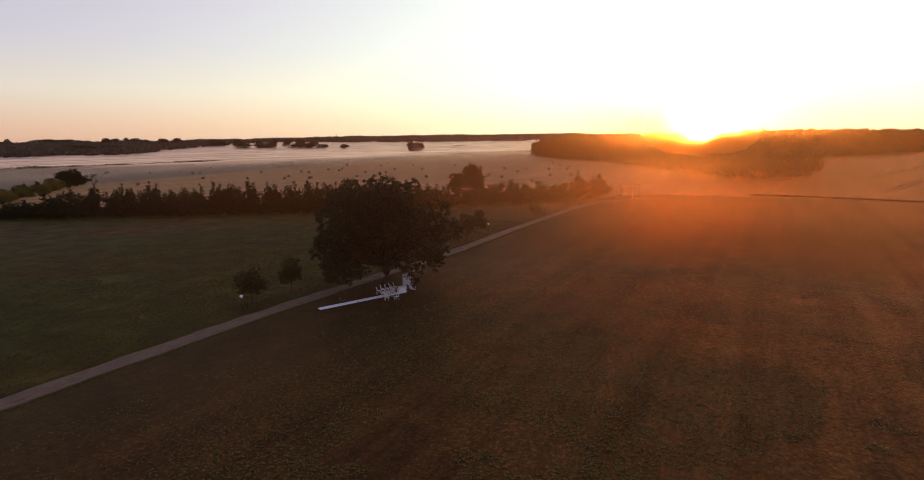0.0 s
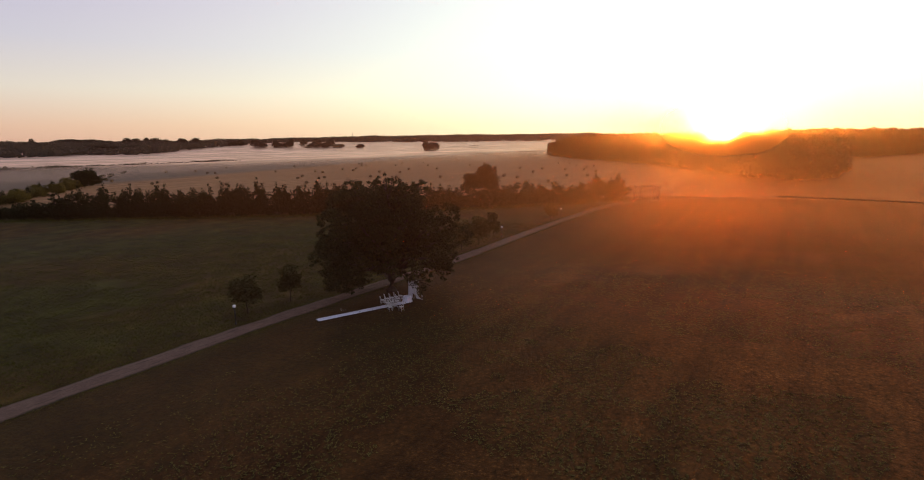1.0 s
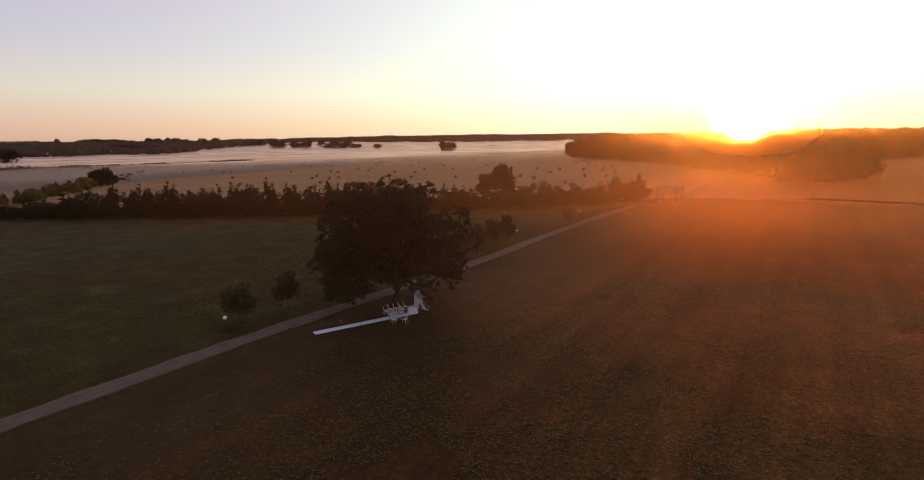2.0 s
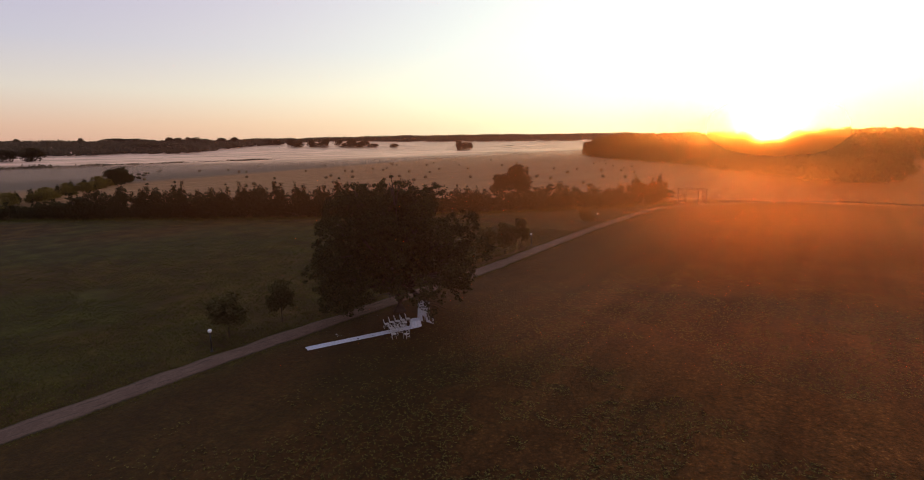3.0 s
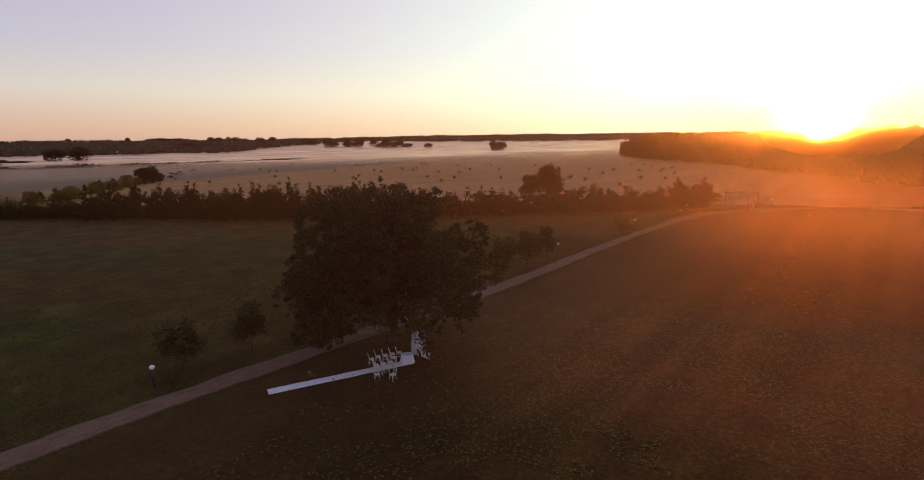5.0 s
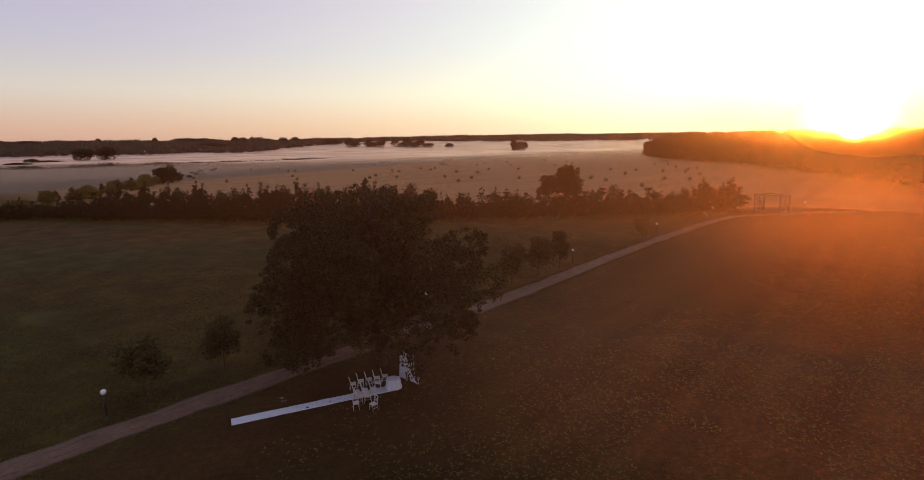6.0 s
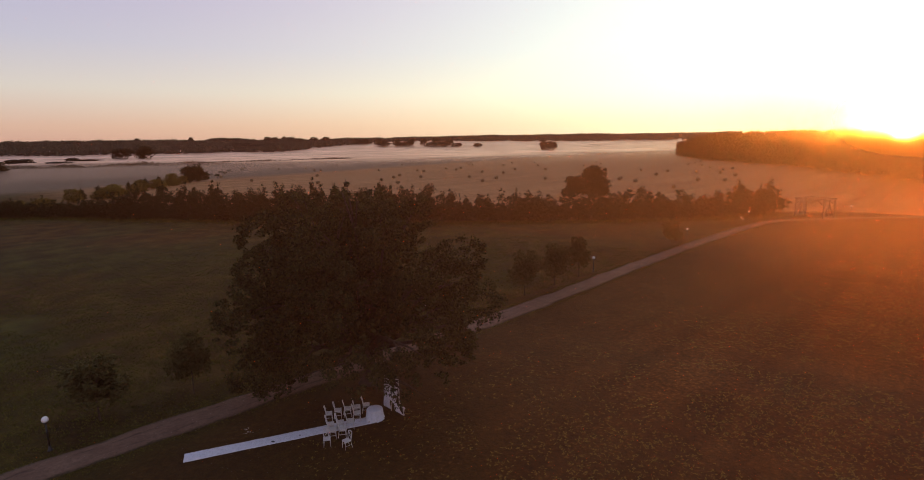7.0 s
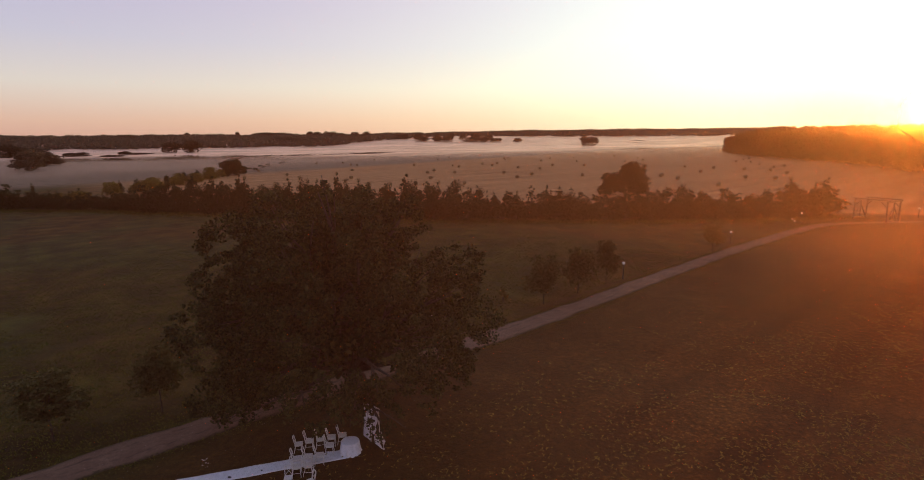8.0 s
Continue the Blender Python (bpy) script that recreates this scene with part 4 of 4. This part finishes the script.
# ---- lamps along the drive ----


def build_lamp(at):
    lamp = thing("garden_lamp", "black lamp post with an unlit white globe beside the drive", "lamp", "lamps along the drive", at)
    bm = bmesh.new()
    add_lathe(bm, [(0.15, -0.05), (0.15, 0.06), (0.10, 0.10), (0.085, 0.3), (0.06, 0.36)], 12)
    part("base", (bm, DARK_METAL), lamp)
    bm = bmesh.new()
    add_lathe(bm, [(0.07, 0.34), (0.062, 1.2), (0.075, 1.22), (0.075, 1.27), (0.058, 1.3), (0.054, 1.88)], 12)
    post = part("post", (bm, DARK_METAL), lamp)
    bm = bmesh.new()
    add_lathe(bm, [(0.05, 1.84), (0.11, 1.88), (0.12, 1.95), (0.08, 1.97)], 14)
    part("collar", (bm, DARK_METAL), post)
    bm = bmesh.new()
    bmesh.ops.create_uvsphere(bm, u_segments=20, v_segments=12, radius=0.205, matrix=Matrix.Translation((0, 0, 2.13)))
    for f in bm.faces:
        f.smooth = True
    part("globe", (bm, GLOBE), lamp, "round opal white glass globe")
    return lamp


lamp = build_lamp(pose(-55.05, 41.06, 0, 1.0, 1.5, 0))
for x, y in ((-55.0, 73.0), (-54.7, 105.3), (-55.0, 139.6), (-54.5, 174.0), (-38.8, 199.8)):
    copy_thing(lamp, pose(x, y, 0, 0, 0, 31))

for x, y, s in ((-57.1, 177.0, 0.3), (-55.9, 174.8, 0.24)):
    bm = bmesh.new()
    bmesh.ops.create_icosphere(bm, subdivisions=2, radius=s, matrix=Matrix.Translation((0, 0, s * 0.5)) @ Matrix.Diagonal((0.8, 0.7, 1.0, 1)))
    for v in bm.verts:
        v.co += v.co * 0.14 * noise.noise(v.co * 3 + Vector((x, y, 0)))
    me = bpy.data.meshes.new("marker_stone")
    bm.to_mesh(me)
    bm.free()
    me.materials.append(STONE)
    ob = new("marker_stone", me)
    ob.matrix_basis = pose(x, y, 0)
    tagged(ob, "small pale stone beside the drive's bend", "stone", "stones at the bend")

# ---- wedding seats under the oak ----
AISLE = math.degrees(math.atan2(-(-43.35 + 48.05), 57.55 - 46.65))      # turn that lays +y along the aisle


def build_chair(at):
    """A crossback chair facing +y: seat, four legs, two posts, top rail, crossed back slats, rungs."""
    ch = thing("crossback_chair", "white wooden crossback chair on the grass by the aisle", "chair", "chairs of the ceremony", at)
    bm = bmesh.new()
    add_box(bm, (0, 0.0, 0.455), (0.42, 0.42, 0.035), None, 0.012)
    part("seat", (bm, WHITE_PAINT), ch)
    bm = bmesh.new()
    for a, b in (((-0.17, -0.17, 0.42), (0.17, -0.17, 0.42)), ((-0.17, 0.17, 0.42), (0.17, 0.17, 0.42)), ((-0.17, -0.17, 0.42), (-0.17, 0.17, 0.42)), ((0.17, -0.17, 0.42), (0.17, 0.17, 0.42))):
        add_beam(bm, a, b, 0.025, 0.045)
    part("apron", (bm, WHITE_PAINT), ch)
    for sx in (-1, 1):
        bm = bmesh.new()
        add_tube(bm, [(sx * 0.2, 0.2, 0.0), (sx * 0.185, 0.185, 0.25), (sx * 0.18, 0.18, 0.44)], [0.015, 0.019, 0.022], 8)
        part("leg", (bm, WHITE_PAINT), ch)
        bm = bmesh.new()
        add_tube(bm, [(sx * 0.19, -0.26, 0.0), (sx * 0.18, -0.2, 0.25), (sx * 0.18, -0.18, 0.45), (sx * 0.19, -0.22, 0.68), (sx * 0.19, -0.28, 0.89)], [0.015, 0.019, 0.021, 0.019, 0.018], 8)
        part("leg", (bm, WHITE_PAINT), ch)
        bm = bmesh.new()
        add_tube(bm, [(sx * 0.16, -0.2, 0.47), (sx * 0.05, -0.23, 0.63), (-sx * 0.06, -0.255, 0.72), (-sx * 0.17, -0.275, 0.85)], [0.012] * 4, 6)
        part("cross_slat", (bm, WHITE_PAINT), ch)
        bm = bmesh.new()
        add_tube(bm, [(sx * 0.19, 0.19, 0.2), (sx * 0.185, -0.22, 0.2)], [0.011, 0.011], 6)
        part("rung", (bm, WHITE_PAINT), ch)
    bm = bmesh.new()
    add_tube(bm, [(-0.2, -0.27, 0.86), (-0.1, -0.295, 0.895), (0, -0.3, 0.905), (0.1, -0.295, 0.895), (0.2, -0.27, 0.86)], [0.02, 0.026, 0.028, 0.026, 0.02], 8)
    part("top_rail", (bm, WHITE_PAINT), ch)
    return ch


# two files of chairs along the aisle, a short third one, and two drawn aside
SIZE = Matrix.Diagonal((1.06, 1.06, 1.14, 1))
chair = build_chair(pose(-45.42, 55.22, 0, 0, 0, AISLE - 9) @ SIZE)
for x, y, turn in ((-45.22, 55.82, -2), (-44.95, 56.42, 4), (-44.68, 57.02, 0), (-44.45, 57.64, -3),
                   (-43.95, 54.42, 2), (-43.70, 55.00, -4), (-43.38, 55.56, 3), (-43.95, 56.50, -2), (-43.20, 54.08, 1), (-42.86, 54.62, -3)):
    copy_thing(chair, pose(x, y, 0, 0, 0, AISLE - 9 + turn) @ SIZE)
copy_thing(chair, pose(-42.62, 53.32, 0, 0, 0, 238))
copy_thing(chair, pose(-41.53, 54.05, 0, 0, 0, 176))


def build_carpet():
    """The aisle runner: a thin cloth strip with shallow wrinkles and uneven edges."""
    n, w = 90, 9
    length, width = 11.9, 0.98
    verts, faces = [], []
    for layer in (0, 1):
        for i in range(n + 1):
            for j in range(w + 1):
                s, t = i / n * length, (j / w - 0.5)
                ripple = 0.016 * noise.noise((s * 1.1, t * 3, 0)) + 0.012 * math.sin(s * 5.1 + 2 * t) * noise.noise((s * 0.6, 2, 0))
                x = t * (width + 0.07 * noise.noise((s * 0.7, round(t), 5))) + 0.05 * noise.noise((s * 0.25, 9, 0))
                verts.append((x, s, (0.03 + abs(ripple)) * layer + 0.002))
    o = (n + 1) * (w + 1)
    for i in range(n):
        for j in range(w):
            a = i * (w + 1) + j
            faces.append((o + a, o + a + 1, o + a + w + 2, o + a + w + 1))
        a = i * (w + 1)
        faces.append((a, o + a, o + a + w + 1, a + w + 1))
        a += w
        faces.append((a, a + w + 1, o + a + w + 1, o + a))
    for j in range(w):
        faces.append((j, j + 1, o + j + 1, o + j))
    ob = new("aisle_runner", mesh("aisle_runner", verts, faces, CLOTH, True))
    ob.matrix_basis = pose(-47.85, 46.55, 0, 0, 0, AISLE)
    tagged(ob, "long white cloth runner laid on the grass as an aisle", "carpet")
    # two dark things lying on the runner
    for x, y, s in ((-45.55, 51.15, 0.11), (-45.0, 52.75, 0.06)):
        bm = bmesh.new()
        bmesh.ops.create_icosphere(bm, subdivisions=2, radius=s, matrix=Matrix.Translation((0, 0, s * 0.3)) @ Matrix.Diagonal((1.2, 0.7, 0.4, 1)))
        me = bpy.data.meshes.new("dark_weight")
        bm.to_mesh(me)
        bm.free()
        me.materials.append(DARK_METAL)
        ob = new("dark_weight", me)
        ob.matrix_basis = pose(x, y, 0.035, 0, 0, 30)
        tagged(ob, "small dark weight lying on the white runner", "weight", "weights on the runner")


build_carpet()


def build_table():
    cx, cy = -43.25, 57.50
    table = thing("round_table", "round table hidden under a white cloth at the aisle's end", "table", at=pose(cx, cy, 0))
    bm = bmesh.new()
    add_lathe(bm, [(0.51, 0.715), (0.52, 0.72), (0.52, 0.738), (0.51, 0.742)], 28)
    part("tabletop", (bm, TIMBER), table)
    bm = bmesh.new()
    add_lathe(bm, [(0.05, 0.03), (0.04, 0.08), (0.04, 0.7), (0.07, 0.715)], 12)
    part("pillar", (bm, DARK_METAL), table)
    for k in range(3):
        a = 2.1 * k
        bm = bmesh.new()
        add_beam(bm, (0, 0, 0.06), (0.3 * math.cos(a), 0.3 * math.sin(a), 0.02), 0.04, 0.04)
        part("foot", (bm, DARK_METAL), table)
    # the cloth hangs to the grass in soft folds
    n = 96
    verts, faces = [(0, 0, 0.748)], []
    rows = [(0.3, 0.748, 0), (0.51, 0.748, 0), (0.532, 0.738, 0.1), (0.54, 0.69, 0.35), (0.555, 0.5, 0.7), (0.585, 0.25, 0.9), (0.63, 0.05, 1.0), (0.66, 0.012, 1.0)]
    for r, z, f in rows:
        for k in range(n):
            a = 2 * math.pi * k / n
            fold = f * (0.035 * math.sin(a * 11 + 1.5 * math.sin(a * 2)) + 0.02 * noise.noise((3 * math.cos(a), 3 * math.sin(a), 0)))
            zz = z if z > 0.1 else z + 0.04 * (1 + noise.noise((4 * math.cos(a), 4 * math.sin(a), 3))) * (z > 0.02)
            verts.append(((r + fold) * math.cos(a), (r + fold) * math.sin(a), zz))
    faces += [(0, 1 + k, 1 + (k + 1) % n) for k in range(n)]
    for i in range(len(rows) - 1):
        p, q = 1 + i * n, 1 + (i + 1) * n
        faces += [(p + k, q + k, q + (k + 1) % n, p + (k + 1) % n) for k in range(n)]
    ob = new("tablecloth", mesh("tablecloth", verts, faces, CLOTH, True))
    ob.matrix_basis = pose(cx, cy, 0)
    tagged(ob, "white cloth hanging in folds over the round table", "tablecloth")


build_table()


def curtain_mesh(name, top_line, bottom_line, folds, depth):
    """Cloth hanging from one line to another, with folds that open downwards, 6 mm thick."""
    n, k = 44, 14
    verts = []
    for lay in (0, 1):
        for j in range(k + 1):
            t = j / k
            for i in range(n + 1):
                s = i / n
                a = Vector(top_line[0]).lerp(Vector(top_line[1]), s)
                b = Vector(bottom_line[0]).lerp(Vector(bottom_line[1]), s)
                p = a.lerp(b, t)
                p.z -= 0.18 * math.sin(math.pi * t) * abs(b.x - a.x) * 0.5
                p.y += depth * (0.3 + 0.7 * t) * math.sin(s * folds * 6.283 + 0.6 * math.sin(3 * t + 5 * s)) + 0.006 * lay
                verts.append(p)
    o = (n + 1) * (k + 1)
    faces = []
    for j in range(k):
        for i in range(n):
            a = j * (n + 1) + i
            faces += [(a, a + 1, a + n + 2, a + n + 1), (o + a, o + a + n + 1, o + a + n + 2, o + a + 1)]
    return mesh(name, verts, faces, CLOTH, True)


def build_arch():
    arch = thing("wedding_arch", "slim wooden arch hung with white cloth beneath the oak", "arch", at=pose(-43.2, 59.2, 0, 0, 0, 4))
    for x, y in ((-0.95, 0.0), (0.5, 0.0), (-0.1, -0.25), (0.1, 0.55)):
        bm = bmesh.new()
        if y == 0:
            add_beam(bm, (x, 0, 0), (x, 0, 2.4), 0.05, 0.05, 0.006)
            part("post", (bm, WHITE_PAINT), arch)
        else:
            add_beam(bm, (x, y, 0), (0.0, 0.0, 2.33), 0.04, 0.04, 0.005)
            part("brace", (bm, WHITE_PAINT), arch)
    bm = bmesh.new()
    add_beam(bm, (-1.05, 0, 2.4), (0.6, 0, 2.4), 0.05, 0.05, 0.006)
    part("crossbar", (bm, WHITE_PAINT), arch)
    part("drape", curtain_mesh("drape", [(-1.0, -0.03, 2.42), (-0.72, -0.03, 2.42)], [(-1.1, -0.1, 0.06), (-0.3, -0.14, 0.05)], 5, 0.045), arch, "white cloth gathered at the top")
    part("drape", curtain_mesh("drape", [(-0.7, 0.0, 2.42), (0.5, 0.0, 2.42)], [(-0.55, -0.05, 0.75), (0.15, -0.08, 0.45)], 7, 0.04), arch, "white cloth swag")
    part("drape", curtain_mesh("drape", [(-0.15, -0.02, 1.0), (0.1, -0.02, 0.8)], [(0.1, -0.1, 0.04), (1.0, -0.2, 0.03)], 6, 0.05), arch, "white cloth trailing on the grass")
    # flowers on a stand at the arch's foot
    stand = thing("flower_vase", "white flowers in a pale vase on a thin stand", "vase", at=pose(-42.15, 59.15, 0) @ Matrix.Scale(0.7, 4))
    bm = bmesh.new()
    add_lathe(bm, [(0.12, 0.0), (0.11, 0.03), (0.03, 0.06), (0.025, 0.4), (0.08, 0.44), (0.11, 0.6), (0.08, 0.68)], 14)
    part("vase", (bm, STONE), stand)
    rng = np.random.default_rng(3)
    part("bouquet", quads("bouquet", leaves_at(rng, [(0, 0, 0.78), (0.08, 0.02, 0.74), (-0.07, 0.04, 0.75)], 0.13, 60, 0.07), CLOTH), stand, "small white blossoms")


build_arch()


def build_flower_patch():
    rng = np.random.default_rng(8)
    pts = np.column_stack([rng.normal(-47.7, 0.25, 9), rng.normal(50.5, 0.16, 9), rng.uniform(0.05, 0.25, 9)])
    ob = new("pale_weed", quads("pale_weed", leaves_at(rng, pts, 0.07, 4, 0.07), STONE))
    tagged(ob, "tuft of pale dry weed in the grass beside the runner", "weed", kind="stuff")


build_flower_patch()

# ---- timber gateway over the drive ----


def build_gateway():
    """Two braced timber frames either side of the drive, joined by beams overhead."""
    g = thing("timber_gateway", "weathered timber gateway with braced frames over the drive", "gateway", at=pose(-44.6, 189.6, 0, 0, 0, 70))
    # +x runs along the drive; the frames stand at either side of it
    for sy in (-1, 1):
        y = sy * 3.4
        for x in (-2.1, 2.1):
            bm = bmesh.new()
            add_beam(bm, (x, y, -0.1), (x, y, 4.3), 0.28, 0.28, 0.02)
            part("post", (bm, TIMBER), g)
            bm = bmesh.new()
            add_beam(bm, (x * 0.9, y, 0.5), (0, y, 3.3), 0.2, 0.2, 0.015)
            part("brace", (bm, TIMBER), g)
            bm = bmesh.new()
            add_beam(bm, (x, y, 3.0), (x, y - sy * 1.3, 4.25), 0.18, 0.18, 0.015)
            part("brace", (bm, TIMBER), g)
        bm = bmesh.new()
        add_beam(bm, (-2.2, y, 0.4), (2.2, y, 0.4), 0.22, 0.22, 0.015)
        part("sill_beam", (bm, TIMBER), g)
        bm = bmesh.new()
        add_beam(bm, (0, y, 0.5), (0, y, 4.2), 0.18, 0.18, 0.015)
        part("king_post", (bm, TIMBER), g)
        bm = bmesh.new()
        add_beam(bm, (-2.4, y, 4.42), (2.4, y, 4.42), 0.26, 0.26, 0.02)
        part("head_beam", (bm, TIMBER), g)
    for x in (-2.1, 2.1):
        bm = bmesh.new()
        add_beam(bm, (x, -3.9, 4.68), (x, 3.9, 4.68), 0.24, 0.26, 0.02)
        part("tie_beam", (bm, TIMBER), g)


build_gateway()

# ---- hay bales ----


def build_bales():
    bm = bmesh.new()
    prof = [(0.66, -0.61), (0.73, -0.56), (0.75, -0.3), (0.74, 0.0), (0.75, 0.3), (0.73, 0.56), (0.66, 0.61)]
    add_lathe(bm, prof, 18)
    bmesh.ops.rotate(bm, verts=bm.verts, cent=(0, 0, 0), matrix=Matrix.Rotation(radians(90), 3, "Y"))
    bmesh.ops.translate(bm, verts=bm.verts, vec=(0, 0, 0.72))
    for v in bm.verts:
        v.co += v.co.normalized() * 0.03 * noise.noise(v.co * 2.5)
    me = bpy.data.meshes.new("hay_bale")
    bm.to_mesh(me)
    bm.free()
    me.materials.append(HAY)
    western = [(-363, 176), (-307, 170), (-434, 276), (-390, 258), (-382, 259), (-319, 218), (-258, 182), (-347, 287), (-260, 232), (-274, 248), (-224, 206), (-314, 297), (-249, 243), (-298, 289), (-187, 195), (-201, 180),
               (-317, 329), (-295, 318), (-474, 333), (-417, 367), (-443, 256), (-503, 254), (-314, 342), (-387, 425), (-399, 443), (-358, 397), (-348, 392), (-226, 259), (-257, 304), (-195, 236), (-205, 258), (-237, 302), (-319, 400), (-348, 447)]
    eastern = [(-259, 341), (-335, 466), (-289, 409), (-241, 353), (-181, 269), (-249, 416), (-175, 315), (-333, 531), (-284, 494), (-257, 456), (-446, 405), (-468, 434), (-473, 446), (-179, 372), (-149, 329), (-160, 369), (-141, 365),
               (-115, 300), (-106, 252), (-127, 364), (-137, 398), (-112, 343), (-103, 301), (-80, 281), (-151, 293), (-147, 284), (-134, 275), (-186, 465), (-196, 504), (-174, 461), (-154, 423), (-137, 415), (-152, 506), (-124, 475), (-201, 529)]
    rng = np.random.default_rng(17)
    for x, y in western + eastern:
        ob = new("hay_bale", me)
        ob.matrix_basis = pose(x, y, 0, 0, 0, float(rng.normal() * 30)) @ Matrix.Diagonal((1.08, 1.06 + 0.08 * rng.random(), 1.08, 1))
        tagged(ob, "round bale of dry hay on the mown field", "hay bale", "hay bales on the field")


build_bales()

# ---- grass and weeds ----


def blades(rng, xy, tall, wide, per):
    n = len(xy) * per
    c = np.repeat(xy, per, axis=0) + rng.normal(size=(n, 2)) * wide * 0.6
    a = rng.random(n) * 6.283
    h = tall * (0.5 + 0.8 * rng.random(n))
    lean = rng.normal(size=(n, 2)) * h[:, None] * 0.6
    u = np.column_stack([np.cos(a), np.sin(a)]) * wide * 0.16
    z0 = np.zeros((n, 1))
    return np.stack([np.column_stack([c - u, z0]), np.column_stack([c + u, z0]), np.column_stack([c + lean, h])], axis=1)


def rosettes(rng, xy, size, per):
    """Low weeds: a few broad leaves lying nearly flat round a point."""
    n = len(xy) * per
    c = np.repeat(xy, per, axis=0)
    a = rng.random(n) * 6.283
    s = size * (0.5 + 0.9 * rng.random(n))
    d = np.column_stack([np.cos(a), np.sin(a)])
    e = np.column_stack([-np.sin(a), np.cos(a)])
    lift = s * (0.12 + 0.5 * rng.random(n))
    base = np.column_stack([c, np.full(n, 0.01)])
    l = np.column_stack([c + d * s[:, None] * 0.5 + e * s[:, None] * 0.22, lift])
    t = np.column_stack([c + d * s[:, None], lift * 0.8])
    r = np.column_stack([c + d * s[:, None] * 0.5 - e * s[:, None] * 0.22, lift])
    return np.stack([base, l, t, r], axis=1)


def scatter(rng, n, x0, x1, y0, y1, patch, cut):
    """Points in patches: kept where a slow noise is high."""
    xy = np.column_stack([rng.uniform(x0, x1, n), rng.uniform(y0, y1, n)])
    keep = np.array([noise.noise((p[0] / patch, p[1] / patch, x0)) + 0.6 * noise.noise((p[0] / patch * 4, p[1] / patch * 4, 7)) > cut for p in xy])
    return xy[keep]


def build_cover():
    rng = np.random.default_rng(77)
    field = scatter(rng, 225000, -44, 60, -6, 160, 13, -0.12)
    field = field[rng.random(len(field)) < np.clip(1.1 - (field[:, 1] - 20) / 150, 0, 1) * np.clip((field[:, 1] + 6) / 24, 0, 1) * np.clip((field[:, 0] + 42) / 16, 0.22, 1)]
    ob = new("weeds", quads("weeds", rosettes(rng, field, 0.13, 4), WEED_LEAF))
    tagged(ob, "low pale weeds scattered over the brown field", "weeds", kind="stuff")
    lawn = scatter(rng, 100000, -140, -54.5, 0, 125, 8, -0.45)
    lawn = lawn[rng.random(len(lawn)) < np.clip(1.25 - np.hypot(lawn[:, 0] + 55, (lawn[:, 1] - 50) * 0.7) / 62, 0, 1)]
    ob = new("lawn_tufts", quads("lawn_tufts", blades(rng, lawn, 0.11, 0.26, 4), GRASS_LEAF))
    tagged(ob, "uneven dark green grass tufts of the lawn", "grass", kind="stuff")
    rim = np.array([(p.x + s * (1.45 + abs(rng.normal()) * 0.35), p.y + rng.normal() * 0.4) for p in curve_points(ROAD[1:12], 0.12) for s in (-1, 1)])
    ob = new("verge_grass", quads("verge_grass", blades(rng, rim, 0.1, 0.25, 4), GRASS_LEAF))
    tagged(ob, "ragged grass along the edges of the drive", "grass", kind="stuff")
    dry = np.array([(p.x + 4.5 + rng.normal() * 2.2, p.y - 4.5 + rng.normal() * 2.2) for p in curve_points(HEDGE, 0.05)])
    ob = new("tall_grass", quads("tall_grass", blades(rng, dry, 0.5, 0.4, 2), GRASS_LEAF))
    tagged(ob, "tall rank grass growing before the hedge", "grass", kind="stuff")


build_cover()

# ---- mast on the horizon ----


def build_mast():
    """A thin lattice mast above the far woods."""
    a = radians(43.2)
    x, y = -20 - 2750 * math.sin(a), 40 + 2750 * math.cos(a)
    mast = thing("radio_mast", "thin grey lattice mast above the far woods", "mast", at=pose(x, y, height(x, y)))
    h = 36.0
    for k in range(3):
        b = 2.094 * k
        bm = bmesh.new()
        add_beam(bm, (2.2 * math.cos(b), 2.2 * math.sin(b), 0), (0.5 * math.cos(b), 0.5 * math.sin(b), h), 0.35, 0.35)
        part("leg", (bm, DARK_METAL), mast)
    bm = bmesh.new()
    for j in range(8):
        z = 4.0 * j + 2
        r = 2.2 - 1.7 * z / h
        for k in range(3):
            b, c = 2.094 * k, 2.094 * (k + 1)
            add_beam(bm, (r * math.cos(b), r * math.sin(b), z), (r * 0.85 * math.cos(c), r * 0.85 * math.sin(c), z + 4.0), 0.2, 0.2)
    part("bracing", (bm, DARK_METAL), mast)


build_mast()
